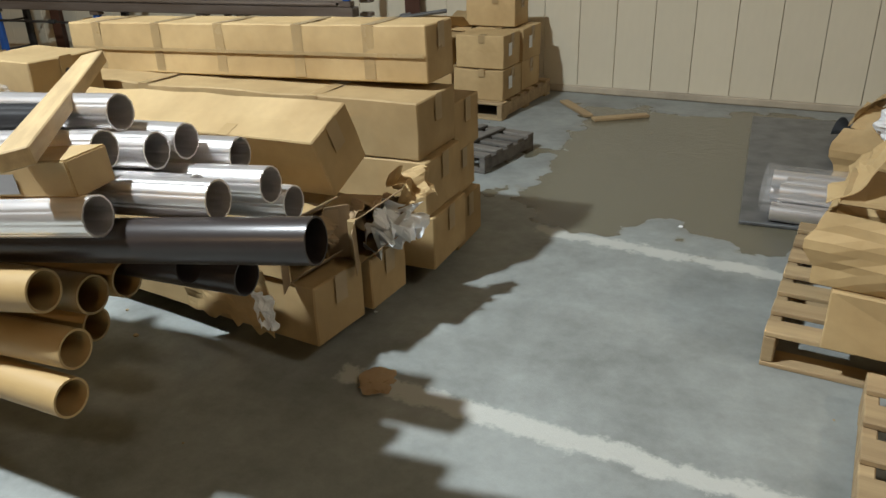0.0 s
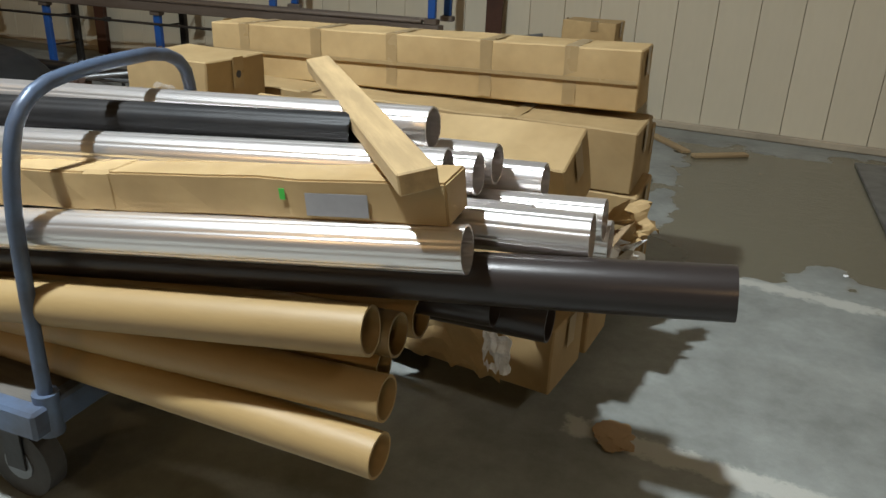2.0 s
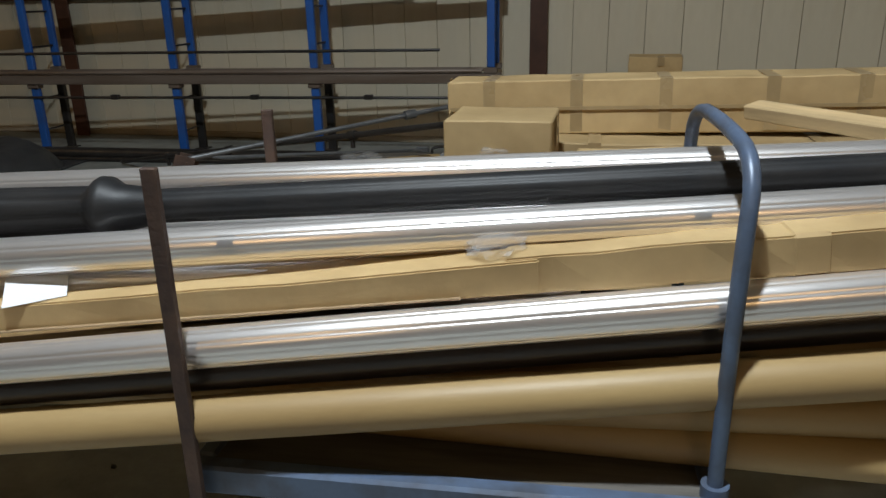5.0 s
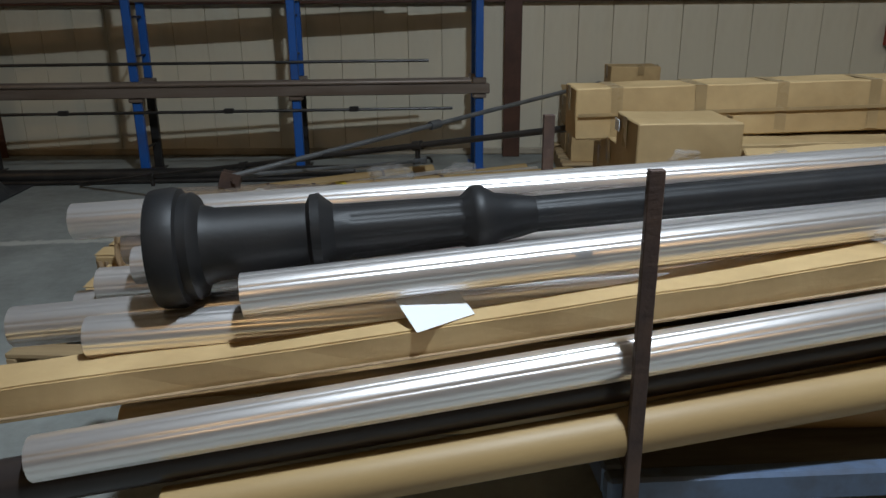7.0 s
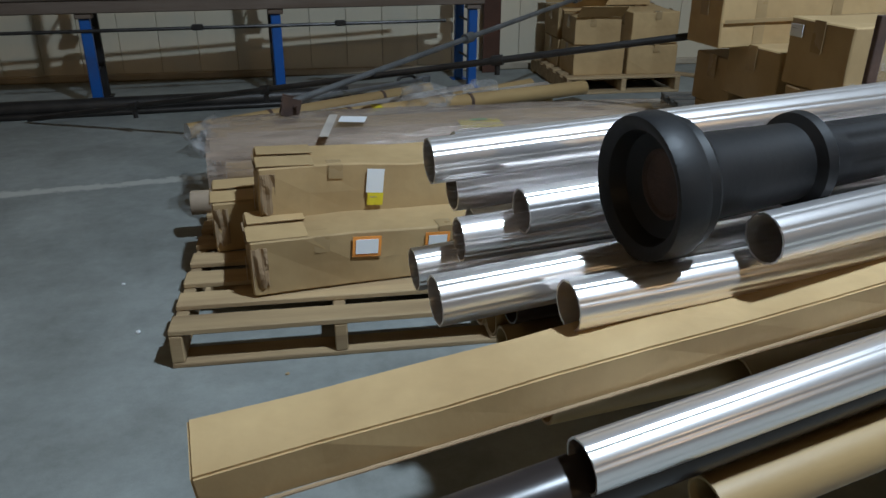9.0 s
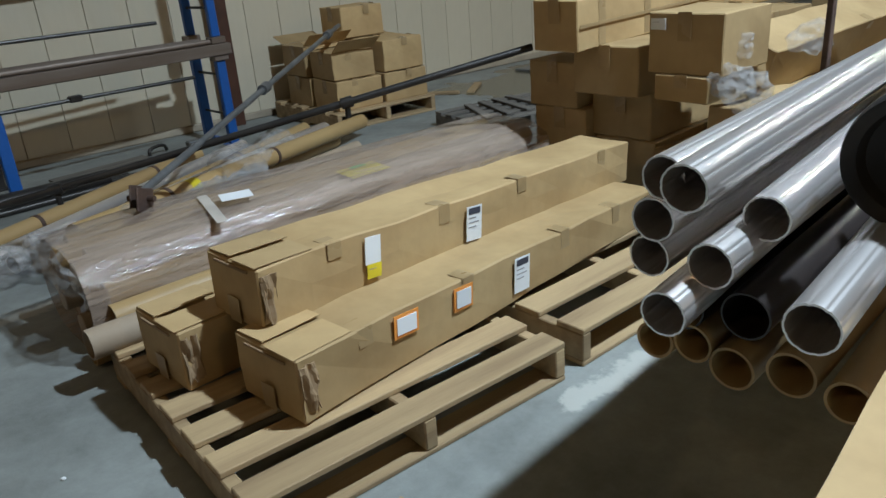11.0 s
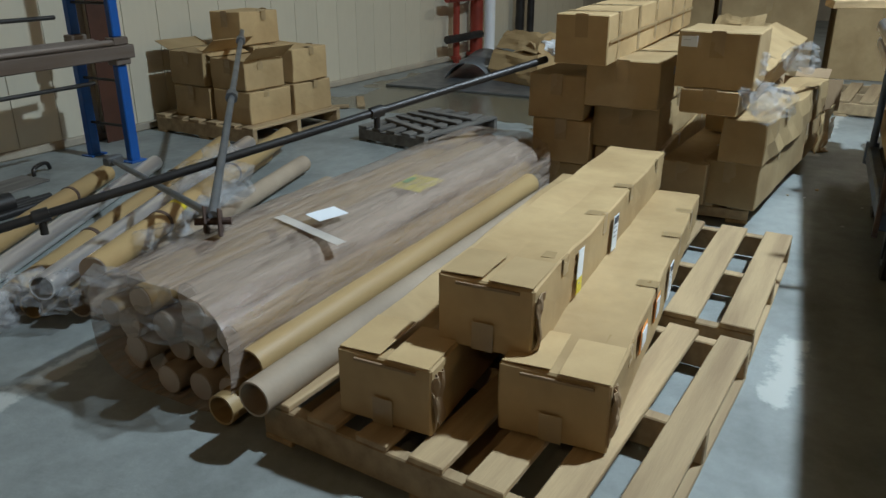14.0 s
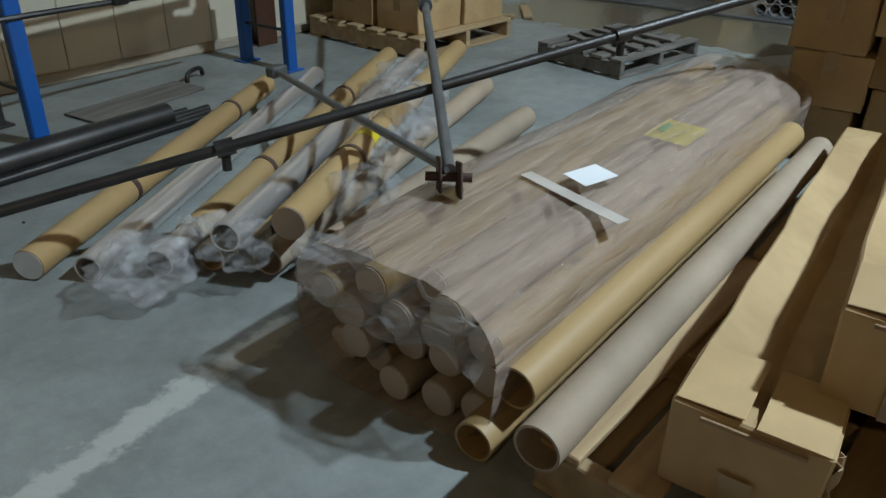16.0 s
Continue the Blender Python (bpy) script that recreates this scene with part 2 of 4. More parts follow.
# ---- shapes ----
def mesh_of(bm, name, material, smooth=False):
    bmesh.ops.recalc_face_normals(bm, faces=bm.faces)
    me = bpy.data.meshes.new(name)
    bm.to_mesh(me)
    bm.free()
    me.materials.append(material)
    if smooth:
        for p in me.polygons:
            p.use_smooth = True
        me.set_sharp_from_angle(angle=radians(40))
    return me


def part(name, bm, material, parent=None, label="", smooth=False):
    ob = new(name, mesh_of(bm, name, material, smooth))
    ob.parent = parent
    if label:
        ob["label"] = label
    return ob


def thing(name, label, category, at=(0, 0, 0), rot=(0, 0, 0), group="", kind=""):
    ob = new(name)
    ob.matrix_world = pose(*at, *rot)
    return tagged(ob, label, category, group, kind)


def box_bm(x0, x1, y0, y1, z0, z1, bevel=0.003, bm=None):
    bm = bm or bmesh.new()
    r = bmesh.ops.create_cube(bm, size=1)
    bmesh.ops.transform(bm, verts=r["verts"], matrix=Matrix.Translation(((x0 + x1) / 2, (y0 + y1) / 2, (z0 + z1) / 2)) @ Matrix.Diagonal((x1 - x0, y1 - y0, z1 - z0, 1)))
    if bevel:
        es = list({e for v in r["verts"] for e in v.link_edges})
        bmesh.ops.bevel(bm, geom=es, offset=bevel, segments=1, affect="EDGES")
    return bm


def tube_bm(pts, r, seg=14, bm=None, closed=True):
    """A round bar along a line of points."""
    bm = bm or bmesh.new()
    pts = [Vector(p) for p in pts]
    rings = []
    d = (pts[1] - pts[0]).normalized()
    a = d.cross(Vector((0, 0, 1)) if abs(d.z) < 0.95 else Vector((0, 1, 0))).normalized()
    for i, p in enumerate(pts):
        d = (pts[min(i + 1, len(pts) - 1)] - pts[max(i - 1, 0)]).normalized()
        a = (a - d * a.dot(d)).normalized()
        c = a.cross(d)
        rings.append([bm.verts.new(p + r * (math.cos(k * math.tau / seg) * a + math.sin(k * math.tau / seg) * c)) for k in range(seg)])
    for A, B in zip(rings, rings[1:]):
        for k in range(seg):
            bm.faces.new((A[k], A[(k + 1) % seg], B[(k + 1) % seg], B[k]))
    if closed:
        bm.faces.new(rings[0])
        bm.faces.new(rings[-1])
    return bm


def curve_pts(pts, n=6):
    """Rounds off a line of points."""
    pts = [Vector(p) for p in pts]
    for _ in range(2):
        out = [pts[0]]
        for a, b in zip(pts, pts[1:]):
            out += [a.lerp(b, 0.25), a.lerp(b, 0.75)]
        pts = out + [pts[-1]]
    return pts


def pipe_bm(length, r, wall=0.004, flutes=0, seg=120):
    """An open pipe along x with an inside; with flutes its round has shallow grooves."""
    bm = bmesh.new()
    def ring(x, rad):
        out = []
        for k in range(seg):
            a = k * math.tau / seg
            rr = rad * (1 - (0.034 * abs(math.cos(a * flutes / 2)) ** 22 if flutes else 0))
            out.append(bm.verts.new((x, rr * math.cos(a), rr * math.sin(a))))
        return out
    rs = [ring(0.0, r), ring(length, r), ring(length, r - wall), ring(0.0, r - wall)]
    for A, B in zip(rs, rs[1:] + rs[:1]):
        for k in range(seg):
            bm.faces.new((A[k], A[(k + 1) % seg], B[(k + 1) % seg], B[k]))
    return bm


def along(a, b, spin=0.0):
    """The pose that lays x from a to b."""
    a, b = Vector(a), Vector(b)
    q = (b - a).to_track_quat("X", "Z").to_matrix().to_4x4()
    return Matrix.Translation(a) @ q @ Matrix.Rotation(radians(spin), 4, "X")


def pipe(name, a, b, r, material, label, group, flutes=0, wall=0.004, category="pipe", spin=0, parent=None, band=None):
    L = (Vector(b) - Vector(a)).length
    me = mesh_of(pipe_bm(L, r, wall, flutes), name, material, True)
    ob = new(name, me)
    ob.matrix_world = along(a, b, spin)
    if parent:
        ob.parent = parent
    else:
        tagged(ob, label, category, group)
    return ob


def carton(label, at, size, rot=(0, 0, 0), group="stacked cartons", dent=0.007, sink=0.0, tapes=3, open_end=0, material=None, seed=0, end_tape=True, flaps=False, band=False, taper=0.0):
    """A carton with its base centre at the given place: body, tape bands, and folded flaps where it is open."""
    L, W, H = size
    rnd = random.Random(seed)
    root = thing("cardboard_carton", label, "carton", at, rot, group)
    bm = bmesh.new()
    n = max(2, int(L / 0.16))
    rings = []
    for i in range(n + 1):
        x = -L / 2 + L * i / n
        j = lambda: rnd.uniform(-dent, dent) * (1 if 0 < i < n else 0.6)
        sag = -(dent * 1.3 + sink) * math.sin(math.pi * i / n) ** 0.6 if 0 < i < n else 0.0
        H = size[2] * (1 - taper * (i / n) ** 1.5)
        rings.append([bm.verts.new(p) for p in ((x, -W / 2 + j(), 0), (x, W / 2 + j(), 0), (x + j(), W / 2 + j(), H * 0.5), (x, W / 2 + j(), H + j()), (x, j(), H + sag + j()), (x, -W / 2 + j(), H + j()), (x + j(), -W / 2 + j(), H * 0.5))])
    for A, B in zip(rings, rings[1:]):
        for k in range(7):
            bm.faces.new((A[k], A[(k + 1) % 7], B[(k + 1) % 7], B[k]))
    if open_end != -1:
        bm.faces.new(rings[0])
    if open_end != 1:
        bm.faces.new(rings[-1])
    H = size[2]
    bmesh.ops.recalc_face_normals(bm, faces=bm.faces)
    bmesh.ops.bevel(bm, geom=[e for e in bm.edges if not e.is_boundary and e.calc_face_angle(0) > 0.9], offset=0.005, segments=1, affect="EDGES")
    body = part("body", bm, material or CARD, root)
    if open_end:
        md = body.modifiers.new("thick", "SOLIDIFY")
        md.thickness, md.offset = 0.005, -1
        x = open_end * L / 2
        for k, (sy, sz, hw, tilt) in enumerate(((0, H, W, 35), (-W / 2, H / 2, H, 60), (W / 2, H / 2, H, 50), (0, 0, W, -40))):
            fb = box_bm(0, 0.085, -hw / 2 + 0.004, hw / 2 - 0.004, -0.002, 0.002, 0.001)
            f = part("flap", fb, CARD_IN, root)
            rx = (0, 90, -90, 180)[k]
            f.matrix_local = pose(x, sy, sz) @ Matrix.Rotation(0 if open_end > 0 else math.pi, 4, "Z") @ Matrix.Rotation(radians(rx), 4, "X") @ Matrix.Rotation(radians(-tilt), 4, "Y")
    if flaps:
        for sgn, tilt in ((-1, 35), (1, 20)):
            f = part("flap", box_bm(-L / 2 + 0.004, L / 2 - 0.004, 0, 0.15, -0.002, 0.002, 0.001), CARD, root)
            f.matrix_local = pose(0, sgn * W / 2, H + 0.006) @ Matrix.Rotation(0 if sgn > 0 else math.pi, 4, "Z") @ Matrix.Rotation(radians(tilt), 4, "X")
    for i in range(tapes):
        x = (-0.5 + (i + 0.6) / (tapes + 0.2)) * L + rnd.uniform(-0.05, 0.05)
        w = 0.025
        e = dent * 0.45 + 0.0008
        T = H * (1 - taper * ((x + L / 2) / L) ** 1.5)
        low = 0.01 if band else T - rnd.uniform(0.04, 0.07)
        prof = [(-W / 2 - e, low), (-W / 2 - e, T + e * 0.5), (-W / 2 + 0.06, T + e * 0.5)]
        if band:
            prof += [(W / 2 + e, T + e * 0.5), (W / 2 + e, T * 0.5)]
        b2 = bmesh.new()
        va = [b2.verts.new((x - w, y, z)) for y, z in prof]
        vb = [b2.verts.new((x + w, y, z)) for y, z in prof]
        for k in range(len(prof) - 1):
            b2.faces.new((va[k], va[k + 1], vb[k + 1], vb[k]))
        t = part("tape", b2, TAPE, root)
        t.modifiers.new("thick", "SOLIDIFY").thickness = 0.001
    if end_tape and not open_end:
        for sx in (-1, 1):
            part("tape", box_bm(sx * (L / 2 + 0.007) - 0.0006, sx * (L / 2 + 0.007) + 0.0006, -0.03, 0.03, H * 0.55, H + 0.004, 0), TAPE, root)
    return root


def label_on(root, material, x, y, z, w, h, face="front", rz=0, name="label", lines=0, dark=False):
    """A flat sticker on a carton's face."""
    bm = box_bm(-w / 2, w / 2, -0.001, 0.001, -h / 2, h / 2, 0)
    s = part(name, bm, material, root)
    s.matrix_local = pose(x, y, z, 0, rz, {"front": 0, "end": -90}[face])
    if dark:
        part("print_bar", box_bm(-w * 0.38, w * 0.38, -0.0022, -0.001, h * 0.27, h * 0.45, 0), INK, s)
    for i in range(lines):
        part("print_bar", box_bm(-w * 0.36, w * (0.1 + 0.2 * (i % 2)), -0.0022, -0.001, h * (0.15 - 0.13 * i), h * (0.15 - 0.13 * i) + h * 0.03, 0), GREYINK, s)
    return s


def pallet(label, at, rz, lx, ly, boards=7, material=None, h=0.13, group="pallets"):
    """A wooden pallet: stringers along y, deck boards along x."""
    root = thing("wooden_pallet", label, "pallet", at, (0, 0, rz), group)
    m = material or WOOD
    for i in range(3):
        x = (-lx / 2 + 0.02, 0, lx / 2 - 0.02)[i]
        part("stringer", box_bm(x - 0.02, x + 0.02, -ly / 2, ly / 2, 0.018, h - 0.02, 0.004), m, root)
    bw = ly / boards * 0.64
    for i in range(boards):
        y = -ly / 2 + bw / 2 + (ly - bw) * i / (boards - 1)
        part("deck_board", box_bm(-lx / 2, lx / 2, y - bw / 2, y + bw / 2, h - 0.019, h, 0.003), m, root)
    for i in range(3):
        y = -ly / 2 + bw / 2 + (ly - bw) * i / 2
        part("bottom_board", box_bm(-lx / 2, lx / 2, y - bw / 2, y + bw / 2, 0, 0.017, 0.003), m, root)
    return root


# ---- large structure ----
def wall_y(x):
    return 8.6 - 0.085 * x


WALL_TURN = math.degrees(math.atan(-0.085))
floor = part("floor", box_bm(-14, 12, -12, 10.5, -0.2, 0, 0), CONCRETE)
tagged(floor, "mottled grey concrete warehouse floor with damp patch", "floor", kind="structure")
ceiling = part("ceiling", box_bm(-14, 12, -12, 10.5, 5.6, 5.8, 0), DIRTY)
tagged(ceiling, "plain dusty warehouse ceiling", "ceiling", kind="structure")
wall_north = thing("wall_north", "cream painted panel wall with vertical grooves", "wall", (0, 8.6, 0), (0, 0, WALL_TURN), kind="structure")
part("wall_backing", box_bm(-14, 12, 0.03, 0.25, 0, 5.6, 0), DIRTY, wall_north)
part("wall_footing", box_bm(-14, 12, -0.015, 0.03, 0, 0.06, 0.01), DIRTY, wall_north)
pm = mesh_of(box_bm(-0.148, 0.148, 0, 0.03, 0.06, 5.58, 0.002), "panel", CREAM)
for i in range(56):
    p = new("panel", pm)
    p.parent = wall_north
    p.location = (-8.9 + 0.3 * i, 0, 0)
for nm, b in (("wall_south", (-14, 12, -12.2, -12, 0, 5.6)), ("wall_west", (-14.2, -14, -12, 10.5, 0, 5.6)), ("wall_east", (12, 12.2, -12, 10.5, 0, 5.6))):
    tagged(part(nm, box_bm(*b, 0), DIRTY), "plain cream warehouse wall", "wall", kind="structure")
# brown steel column and girt on the wall
col = thing("column", "dark brown painted steel column against the wall", "column", (-1.53, wall_y(-1.53) - 0.11, 0), (0, 0, WALL_TURN), kind="structure")
part("flange", box_bm(-0.075, 0.075, -0.01, 0.0, 0, 5.58, 0.002), BROWN, col)
part("web", box_bm(-0.006, 0.006, 0.0, 0.1, 0, 5.58, 0.002), BROWN, col)
copy_thing(col, pose(-6.25, wall_y(-6.25) - 0.11, 0, 0, 0, WALL_TURN))
girt = part("trim_girt", box_bm(-7.5, 10, -0.06, -0.004, 1.34, 1.5, 0.004), BROWN)
girt.matrix_world = pose(0, 8.6, 0, 0, 0, WALL_TURN)
tagged(girt, "dark brown painted steel girt along the wall", "girt", kind="structure")
# ceiling lamps
for x, y in ((-1.75, 2.55), (-4.5, -5), (2.5, -5), (-9.5, 4.0), (5, 3)):
    hb = thing("high_bay_lamp", "round high-bay lamp hung from the ceiling", "lamp", (x, y, 4.98), group="high-bay lamps")
    part("shade", tube_bm([(0, 0, 0.0), (0, 0, 0.03), (0, 0, 0.25)], 0.2, 24, closed=True), GREYSTEEL, hb)
    part("cord", tube_bm([(0, 0, 0.25), (0, 0, 0.62)], 0.01, 8), DARKSTEEL, hb)


# ---- platform truck with pipes ----
truck = thing("platform_truck", "worn blue-grey steel platform truck with stakes", "trolley", (0, 0, 0))
X0, X1, Y0, Y1 = -2.08, -0.88, 3.295, 3.97
part("deck", box_bm(X0 + 0.03, X1 - 0.03, Y0 + 0.03, Y1 - 0.03, 0.285, 0.315, 0.003), GREYWOOD, truck)
for b in ((X0, X1, Y0 - 0.02, Y0 + 0.03), (X0, X1, Y1 - 0.03, Y1 + 0.02), (X0, X0 + 0.05, Y0 + 0.032, Y1 - 0.032), (X1 - 0.05, X1, Y0 + 0.032, Y1 - 0.032)):
    part("frame_rail", box_bm(*b, 0.25, 0.325, 0.008), CARTBLUE, truck)
part("push_handle", tube_bm(curve_pts([(-0.905, 3.34, 0.26), (-0.905, 3.34, 0.6), (-0.9, 3.345, 0.86), (-0.885, 3.39, 1.03), (-0.9, 3.6, 1.06), (-0.92, 3.93, 1.06), (-0.92, 3.97, 0.9), (-0.92, 3.97, 0.26)]), 0.017, 14), CARTBLUE, truck, "bent tubular handle with worn blue paint", True)
for y in (3.34, 3.97):
    part("socket", tube_bm([(-0.905, y, 0.235), (-0.905, y, 0.345)], 0.03, 14), CARTBLUE, truck, smooth=True)
for x, y in ((-2.04, 3.245), (-2.1, 3.995)):
    part("stake", box_bm(x - 0.016, x + 0.016, y - 0.009, y + 0.009, 0.235, 1.03, 0.002), RUST, truck, "rusty flat steel stake")
for x in (X0 + 0.18, X1 - 0.16):
    for y in (Y0 + 0.07, Y1 - 0.07):
        c = part("caster_fork", box_bm(x - 0.05, x + 0.05, y - 0.045, y + 0.045, 0.235, 0.25, 0.003), DARKSTEEL, truck)
        for s in (-1, 1):
            box = box_bm(x - 0.03, x + 0.03, y + s * 0.034 - 0.003, y + s * 0.034 + 0.003, 0.09, 0.236, 0.001)
            part("fork_cheek", box, DARKSTEEL, c)
        part("wheel", tube_bm([(x, y - 0.026, 0.1), (x, y - 0.022, 0.1), (x, y + 0.022, 0.1), (x, y + 0.026, 0.1)], 0.1, 28), RUBBER, c, smooth=True)
        part("hub", tube_bm([(x, y - 0.03, 0.1), (x, y + 0.03, 0.1)], 0.045, 18), GREYSTEEL, c, smooth=True)

G = "pipes on the platform truck"
SILVER = (
    ((-3.36, 3.785, 0.805), (-0.14, 3.80, 0.967)), ((-3.19, 3.70, 0.712), (-0.02, 3.775, 0.885)),
    ((-3.305, 3.752, 0.641), (0.115, 3.735, 0.80)), ((-2.862, 3.385, 0.746), (-0.04, 3.635, 0.925)),
    ((-3.418, 3.523, 0.63), (0.26, 3.64, 0.835)), ((-3.28, 3.89, 0.70), (0.088, 3.955, 0.832)),
    ((-3.28, 3.87, 0.79), (-0.007, 3.868, 0.885)), ((-3.208, 3.421, 0.643), (-1.2, 3.49, 0.72)),
    ((-3.39, 3.80, 0.56), (0.251, 3.85, 0.80)), ((-3.22, 3.93, 0.59), (0.259, 3.927, 0.725)), ((-3.265, 3.216, 0.475), (0.059, 3.49, 0.828)))
for i, (a, b) in enumerate(SILVER):
    p = pipe("aluminium_pipe", a, b, 0.047, STEEL, "bright fluted aluminium pipe stacked on a platform truck", G, 10, spin=i * 11)
for a, b in (((-3.52, 3.215, 0.39), (0.53, 3.60, 0.79)), ((-3.2, 3.86, 0.48), (0.16, 3.82, 0.545)), ((-3.2, 3.72, 0.5), (0.05, 3.74, 0.60))):
    pipe("dark_pipe", a, b, 0.052, BRONZE, "dark bronze painted round pipe with seam lines", G, 0)
for a, b, r in (((-3.02, 3.215, 0.338), (-0.118, 3.45, 0.637), 0.052), ((-2.8, 3.45, 0.40), (-0.091, 3.47, 0.475), 0.05), ((-2.6, 3.52, 0.37), (-0.083, 3.42, 0.370), 0.05), ((-3.2, 3.62, 0.40), (-0.113, 3.571, 0.568), 0.05), ((-3.2, 3.74, 0.37), (-0.103, 3.675, 0.565), 0.05), ((-3.2, 3.51, 0.38), (-0.16, 3.60, 0.46), 0.045), ((-3.2, 3.83, 0.40), (-0.45, 3.72, 0.47), 0.045), ((-3.2, 3.92, 0.38), (-0.5, 3.9, 0.40), 0.045)):
    pipe("cardboard_tube", a, b, r, KRAFT, "brown kraft cardboard tube stacked on a platform truck", G, 0, 0.006, "tube")

# cast lamp post lying on the pipes: turned profile
post = thing("lamp_post", "black fluted cast lamp post lying on pipes", "lamp post")
post.matrix_world = along((-3.05, 3.493, 0.818), (-0.29, 3.70, 0.962))


def turned(profile, seg=40, flutes=0):
    bm = bmesh.new()
    rings = []
    for x, r, g in profile:
        rings.append([bm.verts.new((x, r * (1 - g * abs(math.cos(k * math.tau / seg * 4)) ** 8) * math.cos(k * math.tau / seg), r * (1 - g * abs(math.cos(k * math.tau / seg * 4)) ** 8) * math.sin(k * math.tau / seg))) for k in range(seg)])
    for A, B in zip(rings, rings[1:]):
        for k in range(seg):
            bm.faces.new((A[k], A[(k + 1) % seg], B[(k + 1) % seg], B[k]))
    return bm


part("base", turned([(0.05, 0.055, 0), (0.03, 0.095, 0), (0.0, 0.105, 0), (-0.01, 0.122, 0), (-0.01, 0.13, 0), (0.0, 0.133, 0), (0.035, 0.135, 0), (0.05, 0.13, 0), (0.055, 0.118, 0), (0.075, 0.12, 0), (0.085, 0.112, 0), (0.095, 0.09, 0), (0.12, 0.082, 0), (0.32, 0.074, 0), (0.33, 0.092, 0), (0.35, 0.094, 0), (0.365, 0.08, 0), (0.38, 0.066, 0)]), BLACK, post, "flared black bell base", True)
part("shaft_sleeve", turned([(0.38, 0.066, 0), (0.41, 0.064, 0), (0.42, 0.064, 0.1), (0.66, 0.058, 0.1), (0.67, 0.058, 0), (0.69, 0.075, 0), (0.70, 0.08, 0), (0.72, 0.078, 0), (0.75, 0.058, 0), (0.80, 0.05, 0), (0.84, 0.042, 0)], 64), BLACK, post, "grooved black sleeve with collar", True)
part("shaft", turned([(0.84, 0.042, 0.06), (2.78, 0.04, 0.06), (2.78, 0.035, 0), (2.6, 0.035, 0)], 64), BLACK, post, "", True)
part("mounting_plate", turned([(0.05, 0.0, 0), (0.05, 0.055, 0), (0.045, 0.06, 0), (0.045, 0.1, 0), (0.05, 0.1, 0)], 32), RUST, post, "rusty inside of the base")

# long carton and plank on the load
lc = thing("long_carton", "long narrow dented cardboard carton with torn middle", "carton")
lc.matrix_world = along((-3.84, 3.325, 0.512), (0.02, 3.535, 0.912))
LL = 3.885


def long_piece(x0, x1, w, h, bend):
    bm = bmesh.new()
    rings = []
    n = 14
    rr = random.Random(5)
    for i in range(n + 1):
        x = x0 + (x1 - x0) * i / n
        j = lambda: rr.uniform(-0.003, 0.003)
        rings.append([bm.verts.new((x, sy * w + j(), sz * h + j() + bend * math.sin(math.pi * i / n))) for sy, sz in ((-.5, -.5), (.5, -.5), (.5, .5), (-.5, .5))])
    for A, B in zip(rings, rings[1:]):
        for k in range(4):
            bm.faces.new((A[k], A[(k + 1) % 4], B[(k + 1) % 4], B[k]))
    bm.faces.new(rings[0]); bm.faces.new(rings[-1])
    bmesh.ops.recalc_face_normals(bm, faces=bm.faces)
    bmesh.ops.bevel(bm, geom=[e for e in bm.edges if e.calc_face_angle(0) > 0.9], offset=0.004, segments=2, affect="EDGES")
    return bm


part("body", long_piece(2.5, LL, 0.12, 0.085, 0.0), CARD, lc)
part("body", long_piece(0, 2.57, 0.135, 0.075, -0.012), CARD, lc)
part("seam_flap", box_bm(0.02, 2.4, -0.078, -0.0705, -0.036, -0.03, 0.002), CARD_IN, lc)
part("crease_sleeve", box_bm(3.07, 3.15, -0.063, 0.063, -0.046, 0.046, 0.008), CARD, lc)
wp = part("paper_sheet", box_bm(-0.07, 0.07, -0.05, 0.05, -0.0006, 0.0006, 0), WHITE, lc, "white paper sheet stuck on")
wp.matrix_local = pose(1.40, -0.022, 0.052, 26, 0, 22)
gs = part("label", box_bm(3.6, 3.73, -0.0642, -0.0632, -0.03, 0.015, 0), GREYINK, lc, "pale rubbed label")
part("mark", box_bm(3.545, 3.557, -0.0642, -0.063, 0.0, 0.022, 0), GREEN, lc)
tf = part("plastic_tuft", bmesh.new(), CLEAR, lc)
b = bmesh.new()
bmesh.ops.create_icosphere(b, subdivisions=3, radius=0.06)
for v in b.verts:
    v.co *= 1 + 0.5 * noise.noise(v.co * 40)
    v.co.z *= 0.4
b.to_mesh(tf.data)
tf.location = (2.48, 0, 0.055)
pl = part("wood_plank", box_bm(0, 1.16, -0.035, 0.035, -0.02, 0.02, 0.003), PLANK)
pl.matrix_world = along((-0.706, 4.28, 0.994), (0.015, 3.36, 0.985)) @ Matrix.Rotation(radians(10), 4, "X")
tagged(pl, "sawn pale pine plank lying across the load", "plank")

# ---- pile of long cartons ----
pallet("old wooden pallet under the carton pile", (-0.82, 4.97, 0.0), 2, 1.3, 0.95, 6, h=0.09, group="pallets under cartons")
PILE = (
    (-0.68, 5.43, 0.0, 1.72, 0.30, 0.225, 0), (-0.70, 5.42, 0.228, 1.7, 0.30, 0.22, 1), (-0.69, 5.42, 0.452, 1.74, 0.29, 0.22, -1),
    (-0.62, 5.06, 0.092, 1.72, 0.33, 0.222, -1), (-0.63, 5.07, 0.317, 1.70, 0.33, 0.222, -2), (-0.71, 5.08, 0.542, 1.8, 0.35, 0.222, -1.5),
    (-0.68, 4.705, 0.092, 1.70, 0.23, 0.2, -6), (-0.69, 4.456, 0.092, 1.64, 0.26, 0.22, -8.5))
